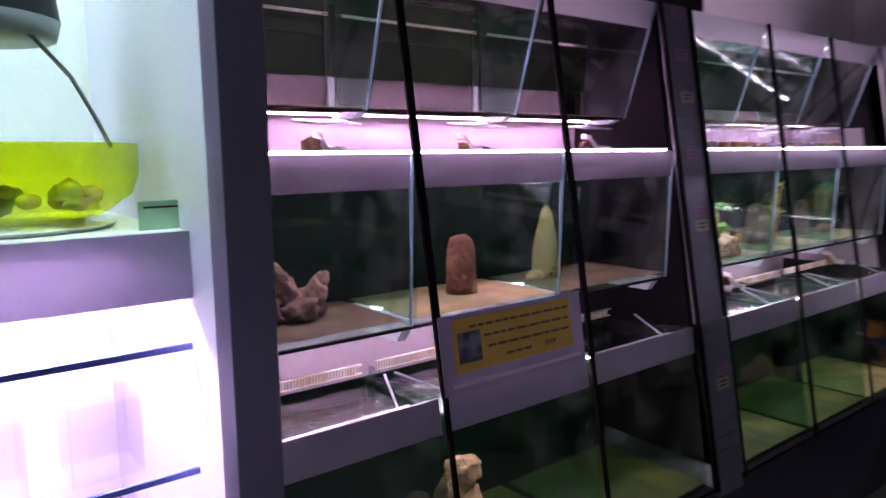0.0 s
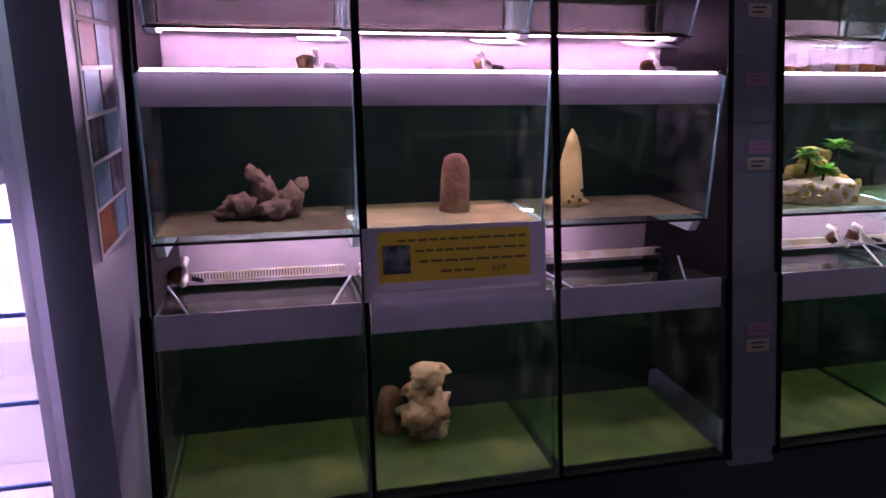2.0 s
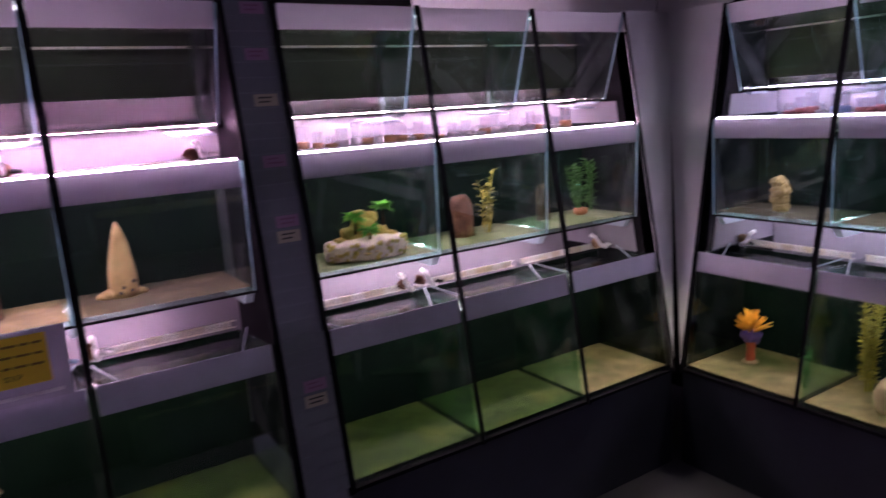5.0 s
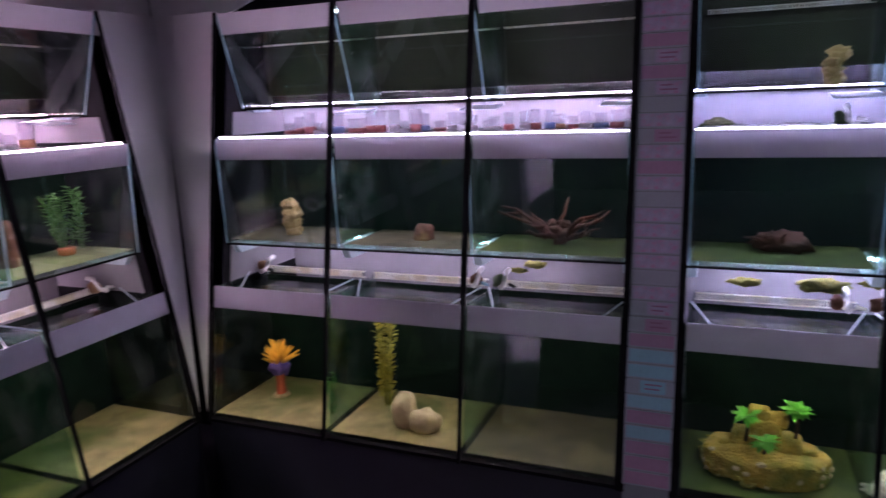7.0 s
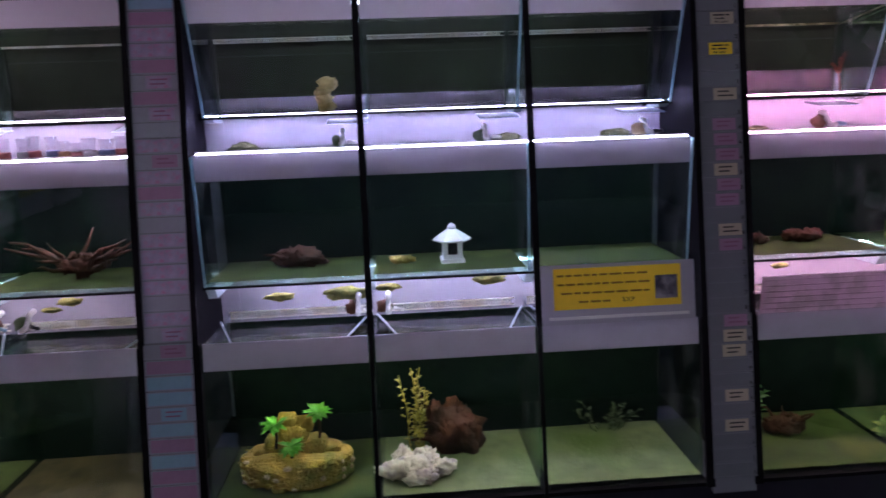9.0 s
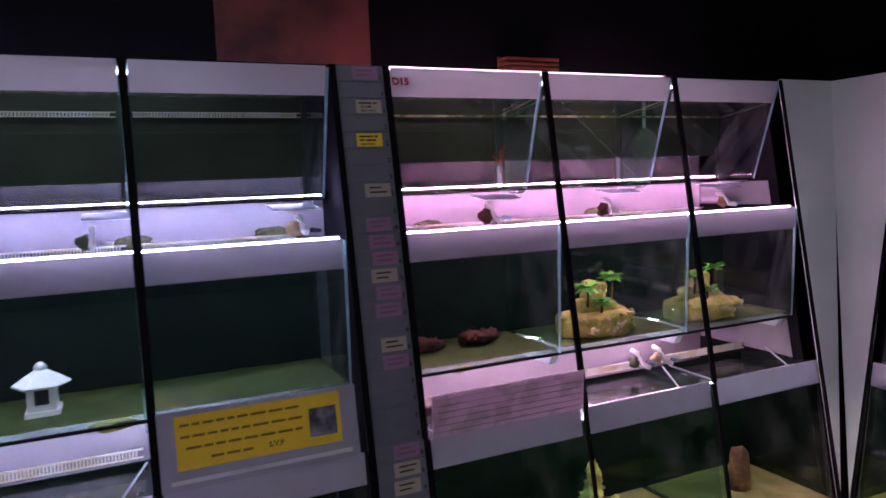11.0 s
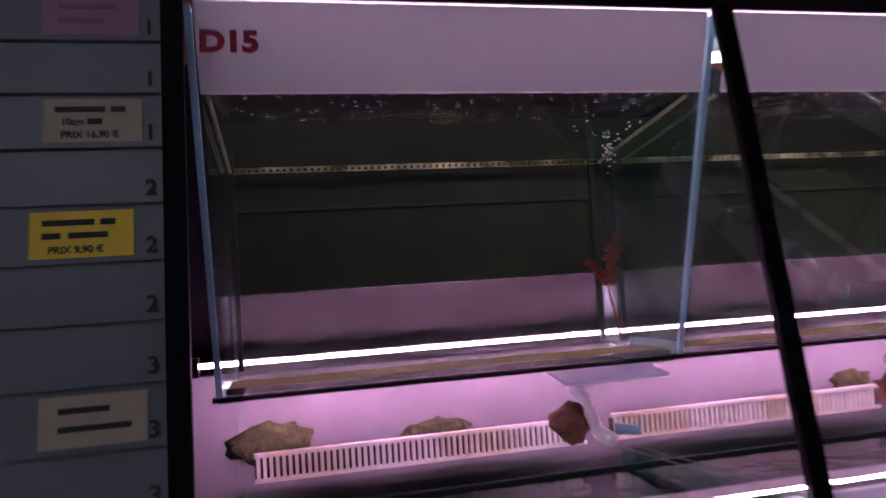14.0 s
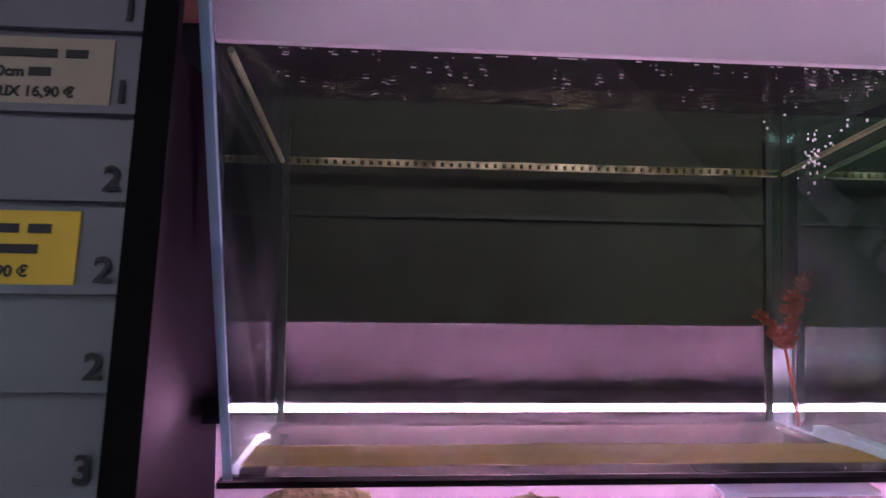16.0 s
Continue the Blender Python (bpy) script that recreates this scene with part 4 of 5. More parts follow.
def cone_tower(m, h, r):
    bm = turned(B(), [(r, 0), (r * 1.02, 0.12 * h), (r * 0.95, 0.3 * h), (r * 0.8, 0.5 * h), (r * 0.55, 0.72 * h), (r * 0.3, 0.9 * h), (r * 0.06, h)], 18)
    for v in bm.verts:
        v.co.x += 0.006 * noise.noise(v.co * 30)
        v.co.y += 0.006 * noise.noise(v.co * 30 + Vector((5, 0, 0)))
    t = thing("stone_tower", m, "tall yellow-brown conical stone tower ornament", "ornament")
    part("tower", bm, "cone", t, smooth=True)
    # black blobs on the surface paint the shade of small openings
    for x, z in ((-0.4, 0.08), (0.35, 0.1), (0.55, 0.22), (-0.15, 0.15)):
        part("opening_shade", lump(B(), (x * r, -r * 0.93, z * h), (0.006, 0.004, 0.006), 0.1, 1, 0, 2), "ink", t, "black blob for the shade in an opening")
    for x, k in ((-1.4, 0.5), (-0.9, 0.7), (1.1, 0.45)):
        part("stone", lump(B(), (x * r, 0, 0.4 * k * r), (k * r, k * r, 0.6 * k * r), 0.3, 2, x, 2, 0.0), "cone", t, smooth=True)


def driftwood(m, size, material, seed, name="driftwood", label="dark tangled driftwood branch on the tank floor", n=7, rise=1.0, thick=0.6, body=1.0):
    t = thing(name, m, label, "driftwood")
    rnd = random.Random(seed)
    part("root", lump(B(), (0, 0, size * 0.16 * rise), (size * 0.42 * body, size * 0.25 * body, size * 0.24 * rise * body), 0.8, 2.6, seed, 3, 0.0), material, t, smooth=True)
    for i in range(5):
        part("knot", lump(B(), (rnd.uniform(-0.34, 0.34) * size, rnd.uniform(-0.1, 0.1) * size, size * rise * rnd.uniform(0.1, 0.34)), (size * 0.16 * body, size * 0.12 * body, size * 0.13 * rise * body), 0.8, 2.4, seed + i, 3, 0.0), material, t, smooth=True)
    for i in range(n):
        a = rnd.uniform(0, 6.28)
        up = rnd.uniform(0.15, 0.9)
        p = Vector((math.cos(a) * size * 0.15, math.sin(a) * size * 0.1, size * 0.15))
        pts = [p.copy()]
        for j in range(4):
            p += Vector((math.cos(a) * size * 0.16, math.sin(a) * size * 0.08, size * 0.14 * up * rise * (1.2 - 0.2 * j))) + Vector((rnd.uniform(-1, 1), rnd.uniform(-1, 1), rnd.uniform(-0.6, 0.6))) * size * 0.05 / body
            p.z = max(p.z, size * 0.05)
            pts.append(p.copy())
        part("branch", tube(B(), pts, [size * r * thick for r in (0.10, 0.085, 0.065, 0.05, 0.025)], 7), material, t, smooth=True)


def leaf(bm, p, d, up, l, w):
    d, side = d.normalized(), d.cross(up).normalized()
    tip, mid = p + d * l, p + d * l * 0.5 + up * l * 0.12
    a, b, c, e = (bm.verts.new(q) for q in (p, mid + side * w / 2, tip, mid - side * w / 2))
    bm.faces.new((a, b, c)), bm.faces.new((a, c, e))


def water_plant(m, h, spread, stems, leaf_mat, seed, leaf_len=0.025, label="tall green plastic water plant in the tank", pot=None):
    t = thing("water_plant", m, label, "plant")
    rnd = random.Random(seed)
    base = 0.0
    if pot:
        part("pot", turned(B(), [(0.018, 0), (0.028, 0.008), (0.030, 0.026), (0.024, 0.030)], 14), pot, t, "small terracotta pot", True)
        base = 0.028
    for i in range(stems):
        a = rnd.uniform(0, 6.28)
        r = spread * math.sqrt(rnd.random())
        top = Vector((math.cos(a) * r, math.sin(a) * r * 0.6, base + h * rnd.uniform(0.65, 1.0)))
        foot = Vector((top.x * 0.3, top.y * 0.3, base))
        pts = [foot.lerp(top, k / 5) + Vector((0.006 * math.sin(k * 1.7 + a), 0.004 * math.cos(k * 2.1 + a), 0)) * (k > 0) for k in range(6)]
        st = part("stem", tube(B(), pts, [0.0018] * 6, 5), leaf_mat, t)
        lv = B()
        n = int(h / 0.011)
        for k in range(n):
            f = 0.12 + 0.88 * k / n
            q = foot.lerp(top, f)
            b = rnd.uniform(0, 6.28)
            leaf(lv, q, Vector((math.cos(b), math.sin(b), rnd.uniform(0.0, 0.6))), Vector((0, 0, 1)), leaf_len * rnd.uniform(0.7, 1.2), leaf_len * 0.5)
        part("leaves", lv, leaf_mat, st)


def palm(t, x, y, z, h, k):
    tr = part("trunk", tube(B(), [(x, y, z), (x + 0.004, y, z + h * 0.5), (x + 0.002, y, z + h)], [0.005, 0.004, 0.003], 7), "brown_wood", t, "thin brown trunk", True)
    lv = B()
    rnd = random.Random(k)
    for i in range(26):
        a = i * 0.62 + rnd.uniform(-0.2, 0.2)
        leaf(lv, Vector((x, y, z + h)), Vector((math.cos(a), math.sin(a), rnd.uniform(-0.45, 0.6))), Vector((0, 0, 1)), rnd.uniform(0.034, 0.050), 0.022)
    part("crown", lv, "bright_leaf", tr, "bright green plastic leaves")


def island(m, w, h, stone, seed, base_mat=None, label="ochre rock island ornament with bright green plastic trees"):
    t = thing("island_ornament", m, label, "ornament")
    rnd = random.Random(seed)
    foot = lump(B(), (0, 0, 0.0), (1, 1, 1), 0.16, 2.6, seed, 4)
    for v in foot.verts:
        x, y, z = v.co
        r = max(0.001, math.hypot(x, y))
        grow = min(1.0, 1.25 * r) / r
        v.co = Vector((x * grow * w * 0.50, y * grow * w * 0.32, max(0.0, (0.5 + 0.62 * z) * 0.40 * h)))
    part("base", foot, base_mat or stone, t, smooth=True)
    # blocky stacked rocks
    for i, (x, z, rx, rz) in enumerate(((-0.16, 0.48, 0.14, 0.20), (0.14, 0.46, 0.15, 0.18), (-0.02, 0.60, 0.15, 0.26), (-0.07, 0.84, 0.10, 0.15), (0.08, 0.80, 0.09, 0.13), (-0.30, 0.38, 0.10, 0.10), (0.31, 0.38, 0.10, 0.10))):
        rk = lump(B(), (0, 0, 0), (1, 1, 1), 0.35, 2.4, seed + i * 1.7, 3)
        for v in rk.verts:
            k = max(abs(v.co.x), abs(v.co.y), abs(v.co.z))
            q = v.co * (0.45 + 0.55 / max(k, 0.3) * 0.8)
            v.co = Vector((x * w + q.x * rx * w, rnd.uniform(-0.002, 0.002) + q.y * rx * w * 0.8, z * h + q.z * rz * h))
        part("rock", rk, stone, t, smooth=True)
    for j in range(44):
        a, zz = rnd.uniform(3.3, 6.1), rnd.uniform(0.06, 0.38)
        part("pebble", lump(B(), (math.cos(a) * w * 0.49, math.sin(a) * w * 0.31, zz * h), (rnd.uniform(0.006, 0.013), 0.008, rnd.uniform(0.005, 0.010)), 0.4, 2, j, 2), rnd.choice([stone, stone, "beige_rock"]), t)
    palm(t, -0.17 * w, -0.10 * w, 0.52 * h, 0.34 * h, seed)
    palm(t, 0.21 * w, -0.05 * w, 0.52 * h, 0.46 * h, seed + 1)
    palm(t, -0.03 * w, -0.17 * w, 0.38 * h, 0.20 * h, seed + 2)


def lantern(m, s):
    t = thing("stone_lantern", m, "small pale stone lantern ornament with a pagoda roof", "ornament")
    part("foot", box(B(), -0.30 * s, 0.30 * s, -0.30 * s, 0.30 * s, 0, 0.12 * s), "pale_stone", t)
    part("step", box(B(), -0.25 * s, 0.25 * s, -0.25 * s, 0.25 * s, 0.12 * s, 0.22 * s), "pale_stone", t)
    for x in (-0.19, 0.19):
        for y in (-0.19, 0.19):
            part("pillar", box(B(), (x - 0.06) * s, (x + 0.06) * s, (y - 0.06) * s, (y + 0.06) * s, 0.22 * s, 0.58 * s), "pale_stone", t)
    # solid black block paints the shade between the pillars
    part("hollow_shade", box(B(), -0.15 * s, 0.15 * s, -0.15 * s, 0.15 * s, 0.22 * s, 0.58 * s), "ink", t, "black block for the shade in the hollow")
    part("roof", turned(B(), [(0.50 * s, 0.58 * s), (0.52 * s, 0.62 * s), (0.32 * s, 0.76 * s), (0.15 * s, 0.86 * s), (0.12 * s, 0.88 * s)], 6), "pale_stone", t)
    part("finial", turned(B(), [(0.09 * s, 0.88 * s), (0.13 * s, 0.93 * s), (0.08 * s, 1.0 * s), (0.02 * s, 1.04 * s)], 10), "pale_stone", t, smooth=True)


def anemone(m):
    t = thing("anemone_ornament", m, "orange anemone ornament on a purple and red stalk", "ornament")
    part("stalk", turned(B(), [(0.026, 0), (0.020, 0.01), (0.016, 0.05), (0.020, 0.10)], 12), "red_stem", t, "red stalk", True)
    part("foot", lump(B(), (0, 0, 0.005), (0.034, 0.03, 0.012), 0.3, 3, 4, 2, 0.0), "beige_rock", t, smooth=True)
    part("collar", lump(B(), (0, 0, 0.115), (0.038, 0.032, 0.030), 0.5, 3, 2, 3), "purple", t, "purple collar", True)
    rnd = random.Random(6)
    for i in range(46):
        a = rnd.uniform(0, 6.28)
        r = rnd.uniform(0.15, 1.0)
        d = Vector((math.cos(a) * r, math.sin(a) * r * 0.8, 1.15 - 0.75 * r))
        bend = Vector((rnd.uniform(-1, 1), rnd.uniform(-1, 1), rnd.uniform(-0.6, 0.9))) * 0.016
        far = rnd.uniform(0.066, 0.100)
        part("tentacle", tube(B(), [Vector((0, 0, 0.125)) + d * 0.02, Vector((0, 0, 0.13)) + d * 0.05 + bend * 0.4, Vector((0, 0, 0.13)) + d * far + bend], [0.0058, 0.0050, 0.0022], 6), "orange", t, smooth=True)


def fan_coral(m, h):
    t = thing("fan_coral", m, "rust-red plastic fan plant with a thin stalk", "plant")
    part("stalk", tube(B(), [(0.012, 0, 0), (0.006, 0, 0.3 * h), (0, 0, 0.5 * h)], [0.0022, 0.0018, 0.0014], 6), "rust", t, "thin pale red stalk", True)
    rnd = random.Random(2)
    for side, tip in ((-1, (-0.024, 0.72)), (1, (0.020, 1.0)), (0.3, (0.008, 0.86))):
        fr = B()
        for i in range(90):
            f = rnd.random()
            x = tip[0] * f + rnd.uniform(-0.0055, 0.0055) * (1.1 - 0.5 * f)
            z = 0.5 * h + (tip[1] - 0.5) * h * f
            leaf(fr, Vector((x, rnd.uniform(-0.003, 0.003), z)), Vector((rnd.uniform(-1, 1), rnd.uniform(-0.4, 0.4), rnd.uniform(0.2, 1))), Vector((0, -1, 0.2)), 0.008, 0.004)
        part("frond", fr, "rust", t, "feathery rust-red frond")


def coral_block(m, w, material, seed, label):
    t = thing("coral_block", m, label, "ornament")
    rnd = random.Random(seed)
    for i in range(20):
        a = rnd.uniform(0, 6.28)
        r = math.sqrt(rnd.random()) * 0.40 * w
        part("knob", lump(B(), (math.cos(a) * r, math.sin(a) * r * 0.6, 0.10 * w + rnd.uniform(0, 0.10) * w), (rnd.uniform(0.09, 0.16) * w, 0.12 * w, rnd.uniform(0.08, 0.12) * w), 0.8, 2.8, i + seed, 3, 0.0), material, t, smooth=True)


def castle(m, h):
    t = thing("rock_castle", m, "yellow-green crag ornament with two rock spires", "ornament")
    rnd = random.Random(5)
    # two tapering spires built of ledges, on a wide skirt of rubble
    for cx, top, wide in ((-0.04, 1.0, 0.25), (0.26, 0.50, 0.16)):
        n = int(top * 9)
        for i in range(n):
            f = i / n
            k = wide * (1.0 - 0.86 * f) * rnd.uniform(0.85, 1.15)
            part("crag", lump(B(), ((cx + rnd.uniform(-0.03, 0.03)) * h, rnd.uniform(-0.03, 0.03) * h, (f * top * 0.95 + 0.03) * h), (k * h, k * h * 0.7, 0.105 * h), 0.75, 2.8, i * 1.3 + cx, 3, 0.0), "castle_rock", t, smooth=True)
    for i in range(12):
        a = rnd.uniform(0, 6.28)
        part("rubble", lump(B(), ((0.06 + 0.34 * math.cos(a)) * h, 0.22 * math.sin(a) * h, 0.04 * h), (0.09 * h, 0.08 * h, 0.06 * h), 0.7, 2.4, i + 20.0, 3, 0.0), "castle_rock", t, smooth=True)


M["castle_rock"] = mat("castle_rock", (0.66, 0.60, 0.18), 0.85, vary=0.4, scale=25, bump=1.0, stain=(0.30, 0.30, 0.07), stain_amount=0.6, stain_scale=16)
A, Bk = RACK_A, RACK_B
rw = thing("root_wood", spot(A, -2.75, 0.38, "mid"), "brown knotted root wood in chunky pieces on the tank floor", "driftwood")
for k, (x, y, z, rx, rz, tilt) in enumerate(((-0.055, 0, 0.030, 0.040, 0.030, 20), (0.0, 0.01, 0.055, 0.030, 0.055, -18), (0.055, 0, 0.035, 0.034, 0.050, 28), (0.02, -0.02, 0.022, 0.045, 0.024, 0), (-0.02, 0.0, 0.100, 0.018, 0.034, -35), (0.085, 0.01, 0.070, 0.016, 0.030, 35), (-0.095, 0.0, 0.014, 0.03, 0.016, 0))):
    ob = part("root_piece", lump(B(), (0, 0, 0), (rx, rx * 0.8, rz), 0.55, 2.0, k * 1.7, 3), "pale_wood", rw, smooth=True)
    ob.matrix_basis = pose(x, y, z + 0.006, 0, tilt)
log_stump(spot(A, -2.255, 0.38, "mid"), 0.155, 0.040)
cone_tower(spot(A, -1.915, 0.40, "mid"), 0.215, 0.040)
rock_column(spot(A, -2.352, 0.27, "low"), 0.16, 0.058, "rock", seed=1.3)
log_stump(spot(A, -2.445, 0.33, "low"), 0.13, 0.038)
island(spot(A, -1.175, 0.33, "mid"), 0.29, 0.165, "ochre_rock", 21, "white_coral", "orange rock island ornament on a white base with green trees")
log_stump(spot(A, -0.75, 0.38, "mid"), 0.155, 0.045)
water_plant(spot(A, -0.645, 0.36, "mid"), 0.24, 0.035, 4, "yellow_leaf", 31, 0.03, "yellow-green broad-leaved plastic plant in the tank")
log_stump(spot(A, -0.335, 0.40, "mid"), 0.15, 0.028)
water_plant(spot(A, -0.145, 0.38, "mid"), 0.20, 0.07, 9, "leaf", 33, 0.03, "bushy green plastic plant in a terracotta pot", "terracotta")
water_plant(spot(A, -0.045, 0.42, "mid"), 0.24, 0.03, 4, "leaf", 34, 0.03)
rock_column(spot(Bk, 0.205, 0.34, "mid"), 0.10, 0.034, "cone", label="small ochre rock figure ornament on the tank floor", seed=2.1)
log_stump(spot(Bk, 0.725, 0.36, "mid"), 0.055, 0.035, "small brown stone pot ornament on the tank floor")
driftwood(spot(Bk, 1.205, 0.36, "mid"), 0.21, "brown_wood", 12, n=16, rise=1.2, thick=0.42, body=0.45)
anemone(spot(Bk, 0.155, 0.25, "low"))
water_plant(spot(Bk, 0.585, 0.29, "low"), 0.37, 0.065, 12, "yellow_leaf", 41, 0.028, "tall yellow-green plastic water plant in the tank")
water_plant(spot(Bk, 0.43, 0.16, "low"), 0.17, 0.03, 5, "leaf", 42, 0.022, "low olive-green plastic plant in the tank")
bt = thing("beige_boulder", spot(Bk, 0.735, 0.16, "low"), "smooth beige boulder pair on the tank floor", "ornament")
part("boulder", lump(B(), (-0.02, 0, 0.05), (0.045, 0.04, 0.075), 0.25, 1.6, 3.0, 3, 0.0), "beige_rock", bt, smooth=True)
part("boulder", lump(B(), (0.055, -0.01, 0.03), (0.06, 0.045, 0.045), 0.25, 1.6, 5.0, 3, 0.0), "beige_rock", bt, smooth=True)
driftwood(spot(Bk, 1.845, 0.40, "mid"), 0.17, "brown_wood", 13, n=2, thick=0.5, rise=0.8)
coral_block(spot(Bk, 2.165, 0.36, "mid"), 0.085, "ochre_rock", 4, "round ochre and green rock ball ornament")
lantern(spot(Bk, 2.322, 0.35, "mid"), 0.118)
island(spot(Bk, 1.825, 0.20, "low"), 0.33, 0.21, "mossy_rock", 23, label="mossy ochre rock island ornament with green plastic trees")
for x, y, hgt, k in ((1.70, 0.14, 0.07, 81), (1.93, 0.13, 0.06, 82), (1.78, 0.10, 0.05, 83), (1.655, 0.22, 0.09, 84)):
    water_plant(spot(Bk, x, y, "low"), hgt, 0.03, 5, "yellow_leaf", k, 0.020, "short yellow-green plants beside a rock ornament")
coral_block(spot(Bk, 2.175, 0.155, "low"), 0.225, "white_coral", 5, "pitted white coral rock on the tank floor")
driftwood(spot(Bk, 2.30, 0.30, "low"), 0.19, "brown_wood", 14, rise=2.0, n=6, label="upright red-brown driftwood stump behind a coral rock")
water_plant(spot(Bk, 2.185, 0.28, "low"), 0.30, 0.045, 6, "yellow_leaf", 43, 0.024, "tall yellow-green plastic plant behind a coral rock")
water_plant(spot(Bk, 2.82, 0.36, "low"), 0.10, 0.12, 8, "dull_leaf", 44, 0.03, "low olive plants on the tank floor")
rock_column(spot(Bk, 1.955, 0.45, "top"), 0.075, 0.028, "cone", label="small yellow plant-like ornament in an upper tank", seed=4.4)
island(spot(Bk, 3.850, 0.32, "mid"), 0.27, 0.178, "ochre_rock", 25)
island(spot(Bk, 4.285, 0.32, "mid"), 0.27, 0.172, "ochre_rock", 27)
coral_block(spot(Bk, 3.30, 0.40, "mid"), 0.14, "brown_wood", 6, "dark rust coral lump on the tank floor")
coral_block(spot(Bk, 3.48, 0.40, "mid"), 0.15, "brown_wood", 8, "dark rust coral lump on the tank floor")
coral_block(spot(Bk, 4.545, 0.42, "mid"), 0.10, "ochre_rock", 9, "ochre rock against the tank side")
castle(spot(Bk, 3.745, 0.19, "low"), 0.27)
water_plant(spot(Bk, 3.25, 0.25, "low"), 0.20, 0.04, 6, "leaf", 45, 0.03)
driftwood(spot(Bk, 3.38, 0.28, "low"), 0.13, "brown_wood", 15)
log_stump(spot(Bk, 4.40, 0.25, "low"), 0.15, 0.035)
fan_coral(spot(Bk, 3.628, 0.50, "top"), 0.135)
gs = thing("green_sponge", Bk @ pose(4.235, 0.525, 1.60), "green algae-covered foam filter block in an upper tank", "filter")
part("foam", lump(B(), (0, 0, 0.03), (0.055, 0.02, 0.06), 0.2, 2.0, 1.0, 3), "dull_leaf", gs, smooth=True)
part("tube", tube(B(), [(0, 0, 0.08), (0, 0, 0.19)], 0.006, 8), "pvc", gs, "white air tube")

rnd = random.Random(12)
bub = B()
for i in range(46):
    f = rnd.random()
    lump(bub, (3.592 + rnd.gauss(0, 0.004) + (rnd.uniform(-0.05, 0.04) if f > 0.8 else 0), 0.40 + rnd.gauss(0, 0.006), 1.692 + 0.061 * f), (rnd.uniform(0.0006, 0.0013),) * 2 + (rnd.uniform(0.0006, 0.0018),), 0.0, 1, 0, 1)
solid("air_bubbles", bub, "pvc", RACK_B, "tiny white air bubbles rising in an upper tank", "bubbles", kind="stuff")



# white slivers stand in for reflection streaks below the water surface
fl = B()
for i in range(230):
    v = 0.300 + 0.11 * rnd.random() ** 2.6
    u = rnd.choice((3.20, 3.66)) + rnd.uniform(0.0, 0.41)
    box(fl, u, u + rnd.uniform(0.0005, 0.0040), v, v + 0.0003, 1.7555, 1.7559)
solid("surface_glints", fl, "pvc", RACK_B, "tiny pale flecks painting glints under the water surface", "flecks", kind="stuff")


# ---------------------------------------------------------------- pipes in the gaps between the rows
def outlet(m, u, v, z, h, seed):
    rnd = random.Random(seed)
    t = thing("water_outlet", m @ pose(u, v, z), "white pipe fitting with brown filter foam above a tank", "pipe", "water outlets")
    part("pipe", tube(B(), [(0, 0.04, 0.05), (0, 0.01, 0.045), (0, 0, 0.03), (0, -0.02, 0.012), (0, -0.05, 0.010)], 0.0085, 8), "pvc", t, smooth=True)
    part("foam", lump(B(), (rnd.uniform(-0.03, 0.0), 0.01, 0.016), (0.022, 0.018, 0.022), 0.7, 2.8, seed, 2, -0.004), rnd.choice(["rock", "log", "beige_rock", "dull_leaf"]), t, "brown stained foam", True)
    part("nozzle", tube(B(), [(0.02, -0.02, 0.014), (0.045, -0.035, 0.012)], [0.007, 0.005], 8), rnd.choice(["ink", "pvc", "blue"]), t, smooth=True)


k = 0
for bay, (m, u0, u1) in BAYS.items():
    w = (u1 - u0) / 3
    for i in range(3):
        k += 1
        if bay not in ("B1", "A2"):
            outlet(m, u0 + (i + 0.90 - 0.05 * (k % 3)) * w, 0.46, 1.392, 0.105, k)
        outlet(m, u0 + (i + (0.10 if k % 2 else 0.90)) * w, 0.38, 0.872, 0.13, k + 50)

# plastic cups standing in the gap of two bays
def cup(m, u, v, z, h, r, c):
    t = thing("plastic_cup", m @ pose(u, v, z), "small clear plastic cup with %s contents on a ledge" % c, "cup", "cups in the rack")
    ob = part("body", turned(B(), [(r * 0.85, 0.001), (r, h), (r * 0.95, h), (r * 0.8, 0.004)], 14), "cup_clear", t, smooth=True)
    ob.visible_shadow = False
    part("filling", turned(B(), [(r * 1.01, 0.002), (r * 1.03, 0.30 * h), (r * 0.98, 0.33 * h)], 12), "cup_" + c, t, c + " contents", True)


rnd = random.Random(9)
for m, a, b, n in ((RACK_B, 0.25, 1.42, 30), (RACK_A, -1.40, -0.30, 28)):
    solid("cup_ledge", box(B(), a - 0.03, b + 0.02, 0.27, 0.36, 1.392, 1.399), "pvc", m, "white ledge carrying plastic cups", "ledge")
    for i in range(n):
        cup(m, a + (b - a) * i / (n - 1) + rnd.uniform(-0.01, 0.01), 0.31 + rnd.uniform(-0.012, 0.012), 1.399, rnd.uniform(0.034, 0.078), rnd.uniform(0.015, 0.021), rnd.choice(["red", "white", "orange", "white", "blue", "white", "red", "white"] if m is RACK_B else ["white", "white", "white", "orange"]))

# ---------------------------------------------------------------- pictures on the wall above the racks
M["picture_a"] = mat("picture_orange", (0.10, 0.03, 0.02), 0.5, vary=0.5, scale=4, stain=(0.55, 0.22, 0.08), stain_amount=0.7, stain_scale=5)
M["picture_b"] = mat("picture_red", (0.06, 0.012, 0.012), 0.6, vary=0.6, scale=3, stain=(0.20, 0.045, 0.03), stain_amount=0.7, stain_scale=4)
